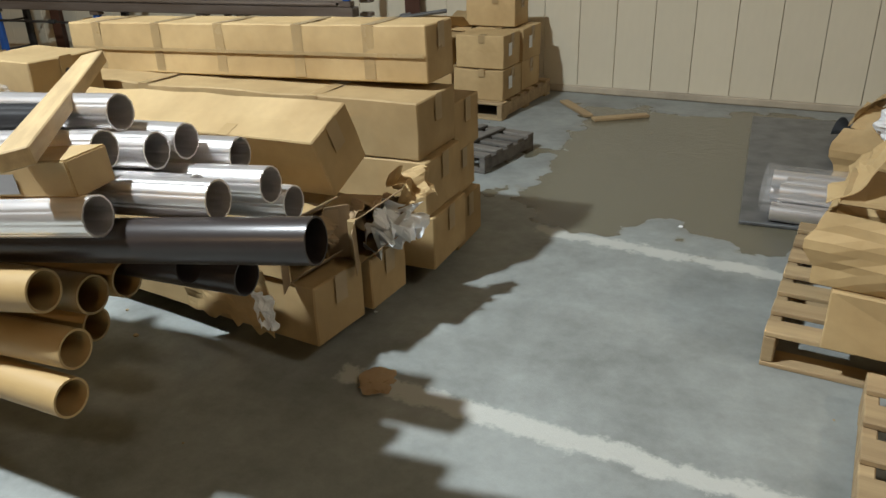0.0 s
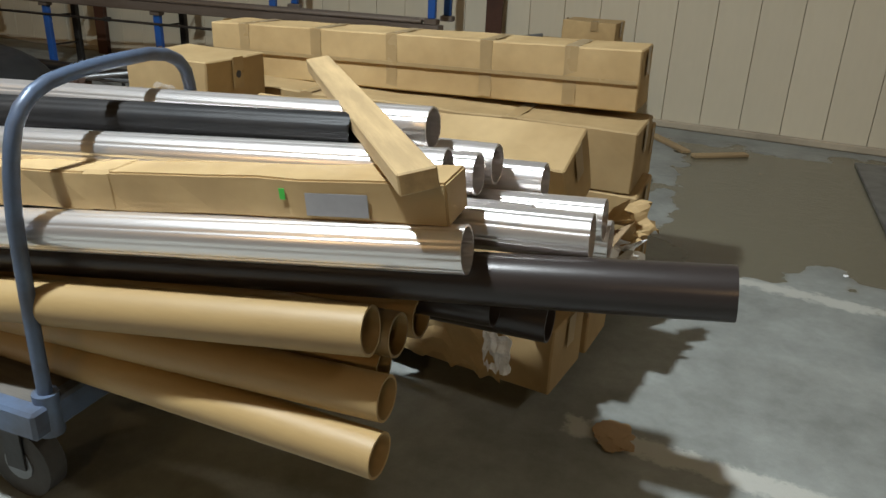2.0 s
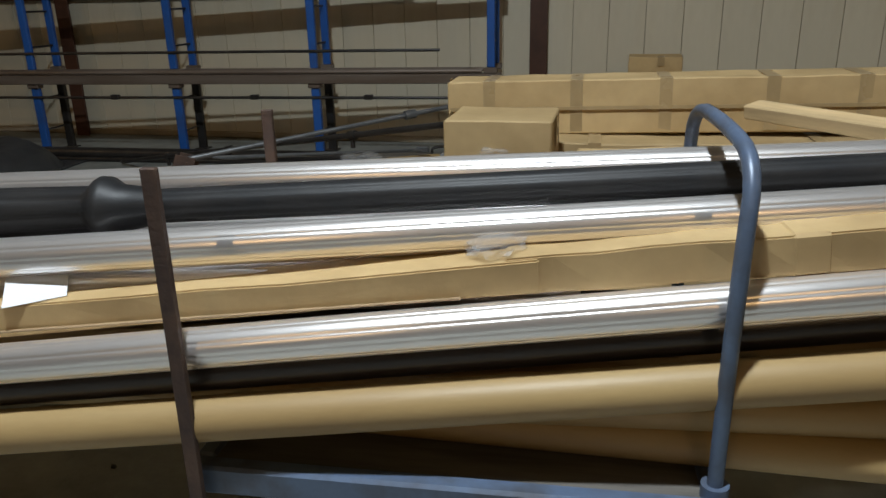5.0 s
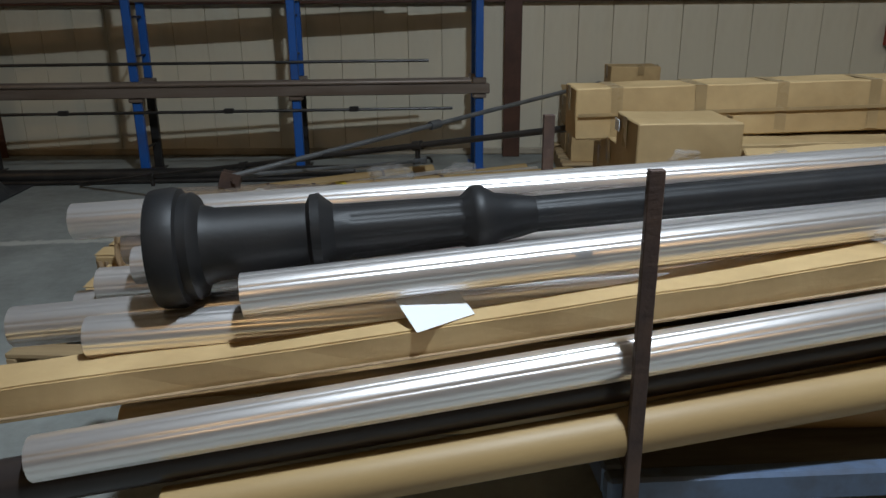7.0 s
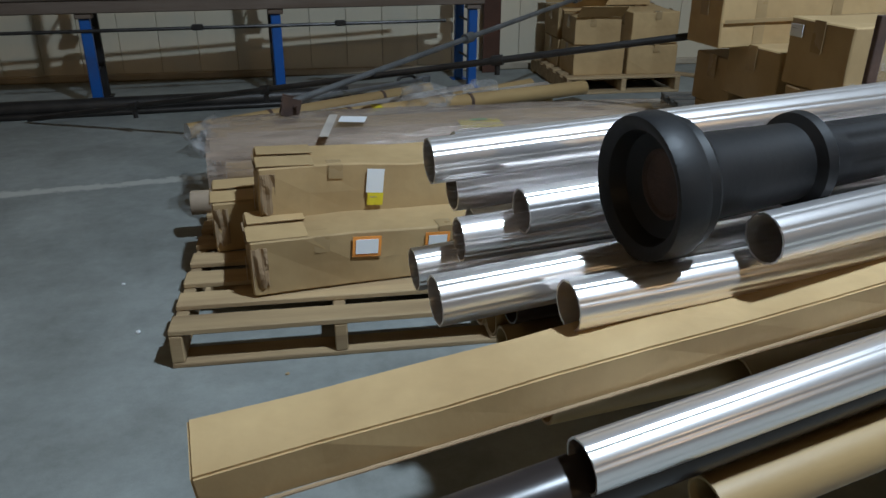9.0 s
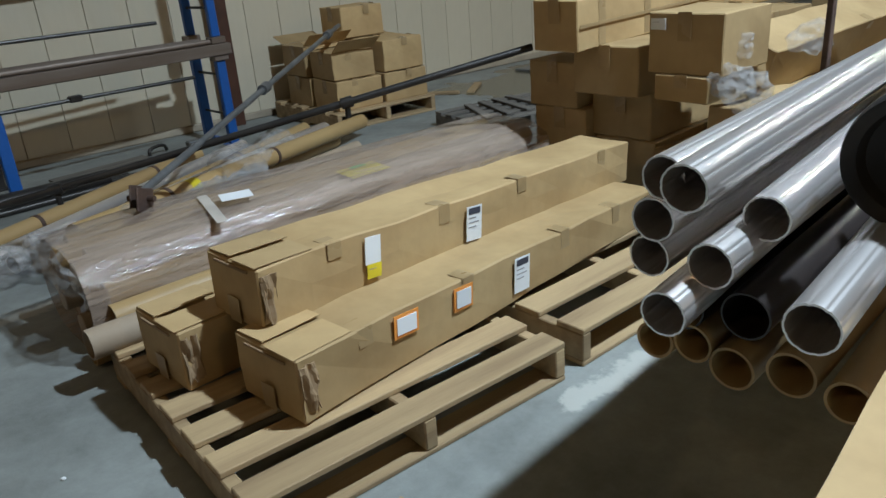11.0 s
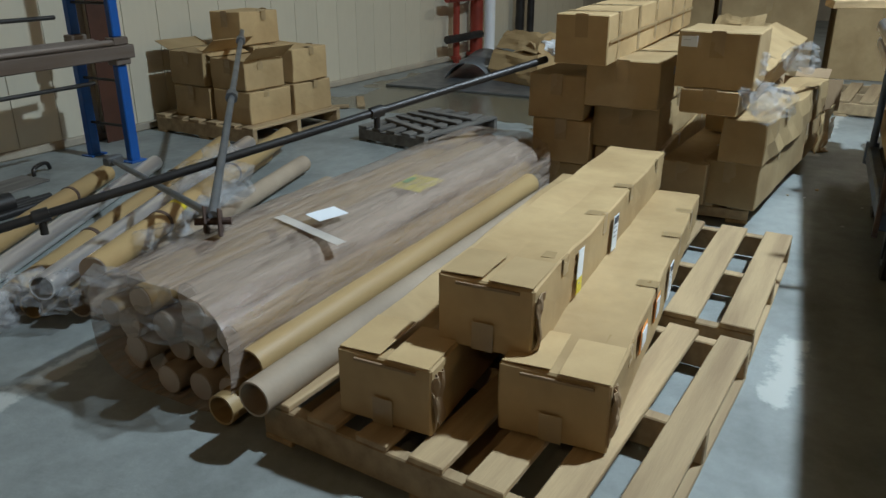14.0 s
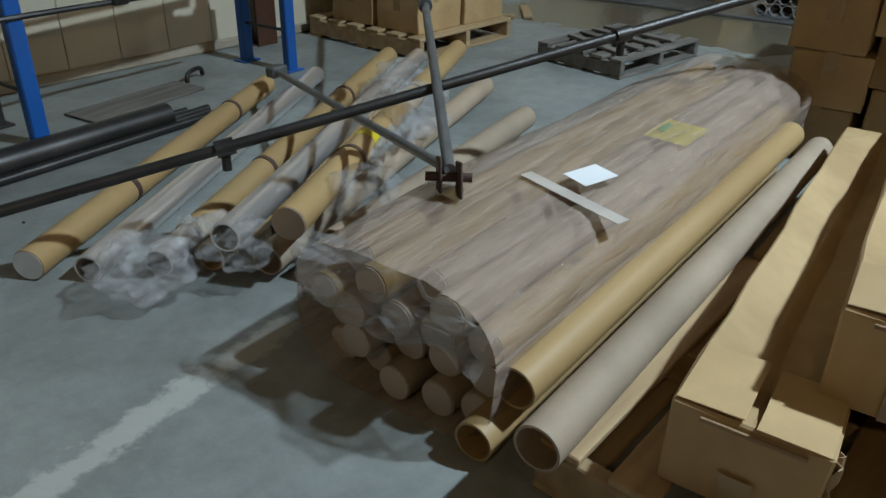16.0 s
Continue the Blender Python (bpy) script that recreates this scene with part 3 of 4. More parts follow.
for i, (x, y, z, L, W, H, rz) in enumerate(PILE):
    pc = carton("long brown cardboard carton in a leaning pile", (x, y, z), (L, W, H), (0, 0, rz), "pile of long cartons", seed=i, tapes=2, band=i == 5, dent=0.004)
    if i == 5:
        for k, w in enumerate((0.03, 0.016, 0.03, 0.028, 0.03, 0.03, 0.028)):
            part("print_bar", box_bm(-0.62 + 0.05 * k - w / 2, -0.62 + 0.05 * k + w / 2, -0.1845, -0.183, 0.135, 0.175, 0), GREYINK, pc)
topbox = carton("long taped cardboard carton on top of the pile", (-0.80, 5.24, 0.772), (1.9, 0.25, 0.222), (0, -1.2, -2), "pile of long cartons", seed=21, tapes=5, dent=0.003, band=True)
part("tape_seam", box_bm(-0.94, 0.94, -0.1345, -0.133, 0.1, 0.115, 0), TAPE, topbox)
carton("long cardboard carton tilted on its edge", (-0.56, 4.62, 0.557), (1.28, 0.22, 0.235), (24, -2, -6), "pile of long cartons", seed=31, tapes=2, dent=0.004)
carton("open torn carton spilling crumpled white paper", (-0.32, 4.63, 0.298), (0.95, 0.22, 0.17), (4, 0, -8), "pile of long cartons", seed=32, tapes=2, open_end=1, dent=0.014)
tornbox = carton("crushed open carton with its torn side hanging down", (-0.76, 4.42, 0.318), (1.60, 0.20, 0.2), (0, 0, -8.5), "pile of long cartons", seed=35, tapes=2, open_end=1, dent=0.014)


def rag(w, h, seed, amp=0.02, n=12):
    """A creased, ragged sheet hanging in its own x-z plane."""
    bm = bmesh.new()
    rnd = random.Random(seed)
    g = []
    for i in range(n + 1):
        x = -w / 2 + w * i / n
        low = -h * (0.82 + 0.18 * rnd.random())
        g.append([bm.verts.new((x + amp * 0.4 * noise.noise(Vector((i, k, seed))), amp * 2 * noise.noise(Vector((i * 0.35, k * 0.3, seed * 3.1))), low * k / n + amp * 0.3 * noise.noise(Vector((k, i, seed + 5))))) for k in range(n + 1)])
    for A, B in zip(g, g[1:]):
        for k in range(n):
            bm.faces.new((A[k], A[k + 1], B[k + 1], B[k]))
    r = bmesh.ops.extrude_face_region(bm, geom=list(bm.faces))
    bmesh.ops.translate(bm, vec=(0, 0.003, 0), verts=[v for v in r["geom"] if isinstance(v, bmesh.types.BMVert)])
    return bm


side = part("torn_side", rag(0.40, 0.26, 3, 0.012), CARD, tornbox, "torn cardboard side folded over the lower carton")
side.matrix_local = pose(0.55, -0.152, 0.06)
side = part("torn_side", rag(0.09, 0.14, 8, 0.012), WHITE, tornbox, "torn white inner liner")
side.matrix_local = pose(0.74, -0.168, -0.02)
side = part("torn_side", rag(0.2, 0.14, 9, 0.02), CARD_IN, tornbox, "torn end flap")
side.matrix_local = pose(0.84, 0.0, 0.2, 0, 0, 85)
sb = carton("square taped cardboard box on the carton pile", (-1.475, 4.68, 0.67), (0.38, 0.34, 0.245), (0, 0, -3), "pile of long cartons", seed=33, tapes=0, dent=0.004)
label_on(sb, WHITE, -0.1985, 0.12, 0.20, 0.07, 0.045, "end", lines=1)
for z in (0.185, 0.05):
    part("print_mark", tube_bm([(0.196, 0.0, z), (0.1985, 0.0, z)], 0.014, 14), INK, sb)
carton("short cardboard carton supporting a square box", (-1.42, 4.68, 0.557), (0.5, 0.25, 0.11), (0, 0, -4), "pile of long cartons", seed=34, tapes=1)


def crumple(name, at, r, material, label, squash=0.6, amp=0.5, freq=9, parent=None):
    bm = bmesh.new()
    bmesh.ops.create_icosphere(bm, subdivisions=4, radius=1)
    off = Vector(at) * 3
    for v in bm.verts:
        d = v.co.normalized()
        k = 1 + amp * 0.7 * noise.noise(d * 1.6 + off) + amp * 0.35 * (0.3 - abs(noise.noise(d * 3.1 + off))) + amp * 0.12 * noise.noise(d * freq + off)
        v.co = Vector((d.x * r * k, d.y * r * k, d.z * r * k * squash))
    lo = min(v.co.z for v in bm.verts)
    for v in bm.verts:
        v.co.z -= lo
    ob = part(name, bm, material)
    ob.location = at
    tagged(ob, label, name.replace("_", " "))
    return ob


for p, w, h, rz, rx, m, lb in (
        ((0.20, 4.60, 0.47), 0.17, 0.15, 70, 25, WHITE, "crumpled white packing paper hanging from a torn carton"), ((0.23, 4.67, 0.44), 0.13, 0.12, 105, -25, WHITE, "crumpled white packing paper hanging from a torn carton"),
        ((0.24, 4.56, 0.40), 0.15, 0.16, 60, 40, WHITE, "crumpled white packing paper hanging from a torn carton"), ((0.16, 4.56, 0.49), 0.20, 0.17, 80, 55, CARD_IN, "crumpled brown paper hanging from a torn carton"),
        ((0.20, 4.73, 0.56), 0.15, 0.14, 60, -40, CARD, "torn brown carton flap standing up")):
    pp = part("crumpled_paper", rag(w, h, int(w * 1000 + rz), 0.05, 9), m)
    pp.matrix_world = pose(*p, rx, 0, rz)
    tagged(pp, lb, "paper", "paper from torn cartons")
for p, r in (((-1.62, 4.5, 0.56), 0.08), ((-1.25, 4.36, 0.70), 0.08), ((-1.70, 4.86, 0.0), 0.10), ((-1.62, 4.44, 0.52), 0.09), ((-1.50, 4.56, 0.70), 0.07)):
    crumple("plastic_bag", p, r, CLEAR, "crumpled clear plastic bag on the load", 0.8, 0.8, 6)

# ---- cartons on the near pallet ----
pallet("light pine pallet carrying long dented cartons", (-3.42, 4.91, 0.0), -6.5, 1.016, 1.04, 7)
pallet("grey pine pallet carrying long dented cartons", (-2.36, 4.80, 0.0), -4, 0.98, 1.0, 6)
GC = "cartons on the near pallet"
c1 = carton("long cardboard carton with shipping labels, sagging", (-2.83, 4.76, 0.132), (1.8, 0.27, 0.185), (0, 0.3, 2), GC, dent=0.005, tapes=4, seed=41, taper=0.28, end_tape=False)
c2 = carton("long cardboard carton with yellow and white labels", (-2.76, 4.945, 0.275), (1.84, 0.25, 0.185), (0, 2.2, 1), GC, dent=0.005, tapes=4, seed=42, taper=0.08, end_tape=False)
c3 = carton("long crushed cardboard carton on a pallet", (-2.91, 5.125, 0.132), (1.85, 0.26, 0.185), (0, 0, 0), GC, dent=0.004, tapes=1, seed=43, taper=0.1, sink=0.06, end_tape=False)
for root, sset in ((c2, ((WHITE, -0.53, 0.125, 0.06, 0.085, 0), (YELLOW, -0.53, 0.06, 0.055, 0.045, 1), (WHITE, -0.08, 0.085, 0.075, 0.12, 3))), (c1, ((ORANGE, -0.53, 0.135, 0.095, 0.07, 0), (WHITE, -0.53, 0.135, 0.075, 0.05, 0), (ORANGE, -0.29, 0.12, 0.085, 0.075, 0), (WHITE, -0.29, 0.12, 0.065, 0.055, 0), (WHITE, 0.0, 0.09, 0.08, 0.12, 3)))):
    for i, (m, x, z, w, h, ln) in enumerate(sset):
        y = (-0.125 if root is c2 else -0.135) - 0.0085 - (0.0025 if m is WHITE and i and sset[i - 1][0] is ORANGE else 0)
        label_on(root, m, x, y, z, w, h, "front", 4, lines=ln, dark=ln == 3)

for root, L, W, H in ((c1, 1.8, 0.27, 0.185), (c2, 1.84, 0.25, 0.185), (c3, 1.85, 0.26, 0.185)):
    for sy, tilt in ((-1, 0.4), (1, 1.5)):
        f = part("end_flap", box_bm(-0.10, 0.09, 0.004, W * 0.46, -0.0015, 0.0015, 0.0008), CARD, root, "lifted dented end flap")
        f.matrix_local = pose(-L / 2 + 0.095, sy * W / 2, H + 0.004) @ Matrix.Rotation(0 if sy < 0 else math.pi, 4, "Z") @ Matrix.Rotation(radians(tilt), 4, "X")
    part("end_tear", box_bm(-L / 2 - 0.010, -L / 2 - 0.004, -W * 0.36, W * 0.3, H - 0.018, H - 0.010, 0.001), CARD_IN, root)
    part("end_tape", box_bm(-L / 2 - 0.0095, -L / 2 - 0.0085, -0.028, 0.028, 0.004, H * 0.42, 0), TAPE, root)
    part("corner_crease", rag(0.05, H * 0.8, int(H * 100 + W * 1000), 0.010, 8), CARD_IN, root).matrix_local = pose(-L / 2 + 0.028, -W / 2 - 0.0075, H - 0.02)

# ---- wrapped bundle of tubes ----
bundle = thing("wrapped_tube_bundle", "bundle of cardboard tubes wrapped in stretch film", "tube bundle")
bundle.matrix_world = along((-3.80, 5.87, 0.0), (-1.60, 5.72, 0.0))
rows = ((0.05, 5, 0.5), (0.135, 5, 0.5), (0.22, 5, 0.5), (0.305, 4, 0.4))
tubes = []
tm = {}
for z, n, w in rows:
    for k in range(n):
        y = (k - (n - 1) / 2) * 0.104 + random.uniform(-0.008, 0.008)
        me = mesh_of(tube_bm([(random.uniform(-0.04, 0.05), 0, 0), (2.2, 0, 0)], 0.046, 18), "tube", KRAFT if random.random() < 0.4 else GREYCARD, True)
        t = new("tube", me)
        t.parent = bundle
        t.location = (0, y, z)
        lo = min(v.co.x for v in me.vertices)
        part("end_cap", tube_bm([(lo - 0.004, 0, 0), (lo - 0.0005, 0, 0)], 0.043, 18), CAP, t)
bm = bmesh.new()
n, seg = 40, 40
rings = []
for i in range(n + 1):
    x = -0.04 + 2.28 * i / n
    ring = []
    for k in range(seg):
        a = k * math.tau / seg
        cy, cz = math.cos(a), math.sin(a)
        y = 0.285 * math.copysign(abs(cy) ** 0.55, cy)
        z = 0.19 + 0.185 * math.copysign(abs(cz) ** 0.6, cz)
        f = 1 + 0.05 * noise.noise(Vector((x * 1.2, y * 14, z * 14))) + 0.03 * noise.noise(Vector((x * 3, y * 40, z * 40)))
        ring.append(bm.verts.new((x, y * f, 0.19 + (z - 0.19) * f + 0.02 * math.sin(x * 1.4))))
    rings.append(ring)
for A, B in zip(rings, rings[1:]):
    for k in range(seg):
        bm.faces.new((A[k], A[(k + 1) % seg], B[(k + 1) % seg], B[k]))
part("stretch_film", bm, FILM, bundle, "creased translucent stretch film", True)
f = part("film_end", rag(0.50, 0.2, 4, 0.03, 14), CLEAR, bundle, "loose film hanging over the tube ends")
f.matrix_local = pose(-0.05, 0, 0.375, 0, 0, 90)
s = part("paper_sheet", box_bm(-0.06, 0.06, -0.04, 0.04, -0.0006, 0.0006, 0), WHITE, bundle, "white paper sheet")
s.matrix_local = pose(0.6, -0.13, 0.41, 4, 0, -15)
s = part("label", box_bm(-0.1, 0.1, -0.07, 0.07, -0.0006, 0.0006, 0), YELLOW, bundle, "yellowed label under the film")
s.matrix_local = pose(1.2, -0.12, 0.362, 2, 0, 0)
s = part("label", box_bm(-0.04, 0.04, -0.012, 0.012, -0.0006, 0.0006, 0), GREEN, bundle)
s.matrix_local = pose(1.2, -0.08, 0.37, 2, 0, 0)
s = part("tape", box_bm(-0.02, 0.02, -0.2, 0.12, -0.0006, 0.0006, 0), PALETAPE, bundle, "pale tape band over the film")
s.matrix_local = pose(0.5, -0.1, 0.392, 3, 0, -12)
# tubes lying beside it
GT = "loose tubes on the floor"
pipe("cardboard_tube", (-3.80, 5.575, 0.165), (-1.9, 5.44, 0.20), 0.05, KRAFT, "brown kraft tube with plastic in its end", GT, 0, 0.006, "tube")
pipe("cardboard_tube", (-3.93, 5.455, 0.165), (-1.9, 5.33, 0.165), 0.05, GREYCARD, "grey-brown tube beside the wrapped bundle", GT, 0, 0.006, "tube")
pipe("cardboard_tube", (-3.88, 5.62, 0.055), (-1.9, 5.5, 0.055), 0.046, KRAFT, "brown kraft tube under the wrapped bundle", GT, 0, 0.006, "tube")
for a, b, r, m, lb in (
        ((-4.0, 7.06, 0.05), (-2.28, 7.86, 0.05), 0.048, KRAFT, "brown kraft tube lying on concrete"),
        ((-3.91, 6.91, 0.045), (-1.97, 7.80, 0.045), 0.043, STEEL, "silver pipe in clear plastic on concrete"),
        ((-3.62, 6.82, 0.055), (-1.56, 7.63, 0.09), 0.05, KRAFT, "brown kraft tube with silver pipe inside"),
        ((-3.66, 6.60, 0.14), (-1.5, 7.47, 0.10), 0.046, STEEL, "silver pipe in clear plastic on other tubes"),
        ((-3.60, 6.40, 0.22), (-1.25, 7.37, 0.11), 0.05, KRAFT, "brown kraft tube with yellow label"),
        ((-3.66, 6.68, 0.05), (-1.55, 7.3, 0.05), 0.046, KRAFT, "brown kraft tube under other tubes"),
        ((-3.6, 6.50, 0.07), (-1.64, 6.95, 0.06), 0.048, GREYCARD, "grey-brown cardboard tube on concrete"),
        ((-3.5, 6.33, 0.13), (-2.04, 6.50, 0.09), 0.05, GREYCARD, "grey-brown cardboard tube in plastic")):
    t = pipe("loose_tube", a, b, r, m, lb, GT, 0, 0.006, "tube")
    if m is KRAFT and r == 0.05 or a[0] == -4.0:
        part("end_cap", tube_bm([(-0.004, 0, 0), (-0.0005, 0, 0)], r - 0.002, 24), CAP if a[0] > -3.7 else STEEL, t, "cap in the tube's end")
    if m is KRAFT:
        for x in (0.55, 1.45):
            part("strap", tube_bm([(x - 0.012, 0, 0), (x + 0.012, 0, 0)], r + 0.003, 20), RUST, t, "brown strap round the tube", True)
pipe("aluminium_pipe", (-3.78, 6.76, 0.055), (-3.2, 6.99, 0.06), 0.042, STEEL, "silver pipe end sticking out of a kraft tube", GT, 0)
yl = part("yellow_label", tube_bm([(0, 0, 0), (0.07, 0, 0)], 0.0515, 24, closed=False), YELLOW)
yl.matrix_world = along((-2.96, 6.664, 0.19), (-1.25, 7.37, 0.11))
tagged(yl, "yellow label wrapped round a kraft tube", "label")
for p, r in (((-3.86, 6.72, 0.0), 0.13), ((-3.64, 6.55, 0.05), 0.1), ((-2.6, 6.75, 0.1), 0.16), ((-3.3, 6.4, 0.12), 0.11), ((-2.1, 7.15, 0.08), 0.12)):
    crumple("plastic_wrap", p, r, CLEAR, "loose crumpled clear plastic round the tubes", 0.6, 0.7, 6)

for p, w, h, rz, rx in (((-3.72, 6.80, 0.11), 0.24, 0.16, 115, 20), ((-3.64, 6.66, 0.18), 0.22, 0.18, 120, -25), ((-2.75, 6.58, 0.20), 0.6, 0.2, 15, 60)):
    pw = part("plastic_wrap", rag(w, h, int(w * 700 + rz), 0.05, 14), CLEAR)
    pw.matrix_world = pose(*p, rx, 0, rz)
    tagged(pw, "loose sheet of clear plastic hanging over the tubes", "plastic wrap", "plastic on the tubes")

# ---- sprinkler pipe and jack pole over the tubes ----
spr = thing("sprinkler_pipe", "long dark steel pipe with outlets resting on bundles", "pipe")
A, B = Vector((-3.63, 6.77, 0.33)), Vector((-1.73, 5.48, 0.75))
d = (B - A)
part("pipe_run", tube_bm([A - 0.72 * d, B + 0.02 * d], 0.017, 14), DARKSTEEL, spr, "", True)
for k in (-0.35, 0.05, 0.63):
    q = A + k * d
    part("tee", tube_bm([q - d * 0.012, q + d * 0.012], 0.026, 14), DARKSTEEL, spr, "", True)
    part("outlet", tube_bm([q, q + Vector((0, 0, -0.07))], 0.014, 10), DARKSTEEL, spr, "", True)
jack = thing("support_pole", "grey steel support pole with hinged bracket", "pole")
H0, H1, H2 = Vector((-3.46, 5.97, 0.44)), Vector((-0.93, 7.92, 0.72)), Vector((-2.377, 7.675, 0.165))
part("long_pole", tube_bm([H0, H1], 0.016, 12), GREYSTEEL, jack, "", True)
part("strut", tube_bm([H0, H2], 0.014, 12), GREYSTEEL, jack, "", True)
for k in (0.46, 0.9):
    q = H0.lerp(H1, k)
    e = (H1 - H0).normalized()
    part("clamp", tube_bm([q - e * 0.04, q + e * 0.04], 0.03, 10), GREYSTEEL, jack, "", True)
part("strut_foot", box_bm(H2.x - 0.05, H2.x + 0.05, H2.y - 0.03, H2.y + 0.03, H2.z - 0.02, H2.z + 0.03, 0.008), GREYSTEEL, jack)
for s in (-1, 1):
    bm = box_bm(-0.06, 0.06, -0.004, 0.004, -0.045, 0.045, 0.003)
    o = part("hinge_plate", bm, RUST, jack)
    o.matrix_local = pose(H0.x, H0.y + 0.03 * s, H0.z - 0.02, 0, 20, 38)
part("hinge_pin", tube_bm([H0 + Vector((-0.03, 0.05, -0.02)), H0 + Vector((0.03, -0.05, -0.02))], 0.012, 10), RUST, jack)

# ---- storage rack along the wall ----
rack = thing("storage_rack", "blue steel storage rack loaded with long stock", "rack")
for x in (-1.88, -3.36, -4.62, -5.98, -7.3):
    # rear uprights and feet darker below the first level, except at the end
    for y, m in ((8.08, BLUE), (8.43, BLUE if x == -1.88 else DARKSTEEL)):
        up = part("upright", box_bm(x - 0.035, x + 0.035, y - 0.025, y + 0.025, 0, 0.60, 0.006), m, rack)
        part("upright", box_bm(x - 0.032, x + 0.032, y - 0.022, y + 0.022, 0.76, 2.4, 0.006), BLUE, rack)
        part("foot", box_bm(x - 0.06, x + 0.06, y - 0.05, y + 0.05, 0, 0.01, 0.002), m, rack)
        part("bracket", box_bm(x - 0.055, x + 0.055, y - 0.045, y + 0.035, 0.60, 0.635, 0.006), RACKSTEEL, rack)
        part("bracket", box_bm(x - 0.055, x + 0.055, y - 0.045, y + 0.035, 0.715, 0.76, 0.006), RACKSTEEL, rack)
    for z in (0.22, 0.5, 0.95, 1.25):
        part("brace", tube_bm([(x, 8.08, z), (x, 8.43, z)], 0.009, 8), DARKSTEEL, rack)
for y0, y1 in ((8.02, 8.14),):
    part("beam", box_bm(-7.6, -1.80, y0, y1, 0.636, 0.714, 0.006), RACKSTEEL, rack)
    part("beam", box_bm(-7.6, -1.80, y0 + 0.36, y1 + 0.36, 1.36, 1.42, 0.006), RACKSTEEL, rack)
for z in (0.52, 0.90):
    part("tie_rod", tube_bm([(-7.6, 8.055, z), (-2.1 + (0.52 - z) * 0.5, 8.055, z)], 0.012, 8), DARKSTEEL, rack)
for x in (-2.9, -3.9, -5.2):
    part("rod_coupling", box_bm(x - 0.04, x + 0.04, 8.03, 8.08, 0.505, 0.545, 0.008), DARKSTEEL, rack)
for i in range(4):
    y = 8.04 + 0.05 * i
    pipe("stock_bar", (-7.5, y, 0.735), (-1.95 - 0.05 * (i % 3), y, 0.735), 0.018, RACKSTEEL, "long dusty metal bar on the rack", "bars on the rack", category="bar")
for i in range(3):
    pipe("stock_bar", (-7.4, 8.40 + 0.05 * i, 1.445), (-2.2 - 0.2 * (i % 3), 8.40 + 0.05 * i, 1.445), 0.024, GREYWOOD, "long dark bar on the upper rack level", "bars on the rack", category="bar")
for i, (x0, x1, y, r) in enumerate(((-7.4, -2.62, 7.83, 0.02), (-7.4, -2.70, 7.875, 0.02), (-7.45, -2.66, 7.92, 0.02), (-7.4, -2.75, 7.965, 0.02), (-6.6, -2.9, 7.90, 0.055))):
    pipe("floor_bar", (x0, y, r), (x1, y - 0.06, r), r, DARKSTEEL, "dark steel pipe lying on the floor by the rack", "pipes on the floor", category="pipe")
ply = part("board", box_bm(-0.33, 0.33, -0.11, 0.11, 0.0, 0.012, 0.002), GREYWOOD)
ply.matrix_world = pose(-2.76, 8.25, 0.001, 0, 0, 4)
tagged(ply, "thin worn board lying on the floor under the rack", "board")
hd = part("bent_bar", tube_bm(curve_pts([(-2.42, 8.3, 0.012), (-2.42, 8.3, 0.06), (-2.28, 8.36, 0.06), (-2.26, 8.37, 0.012)]), 0.012, 10), DARKSTEEL, None, "", True)
tagged(hd, "bent dark steel bar on the floor", "bar")

# tarpaulin heap, and tubes past the rack
bm = bmesh.new()
bmesh.ops.create_grid(bm, x_segments=70, y_segments=60, size=1)
for v in bm.verts:
    x, y = v.co.x, v.co.y
    e = max(0, 1 - (abs(x) ** 3 + abs(y) ** 3))
    v.co = Vector((x * 0.95, y * 0.75, 0.012 + 0.36 * e ** 0.6 * (0.85 + 0.35 * noise.noise(Vector((x * 2, y * 2, 3)))) + 0.05 * e * abs(noise.noise(Vector((x * 7, y * 7, 1))))))
r = bmesh.ops.extrude_face_region(bm, geom=list(bm.faces))
for v in r["geom"]:
    if isinstance(v, bmesh.types.BMVert):
        v.co.z = max(0, v.co.z - 0.01)
tp = part("tarpaulin", bm, TARP, None, "", True)
tp.location = (-6.35, 7.1, 0)
tagged(tp, "dark grey tarpaulin heaped over goods on the floor", "tarpaulin")
carton("tall brown carton standing behind the tarpaulin", (-7.6, 7.9, 0), (0.5, 0.45, 0.9), (0, 0, 5), "cartons by the rack", tapes=1, seed=61)
for i in range(14):
    pipe("dark_tube", (-9.4, 7.2 + 0.1 * (i % 5), 0.06 + 0.1 * (i // 5)), (-8.1, 7.1 + 0.1 * (i % 5), 0.06 + 0.1 * (i // 5)), 0.045, BRONZE, "dark pipe in a stack past the rack", "stacked dark pipes")

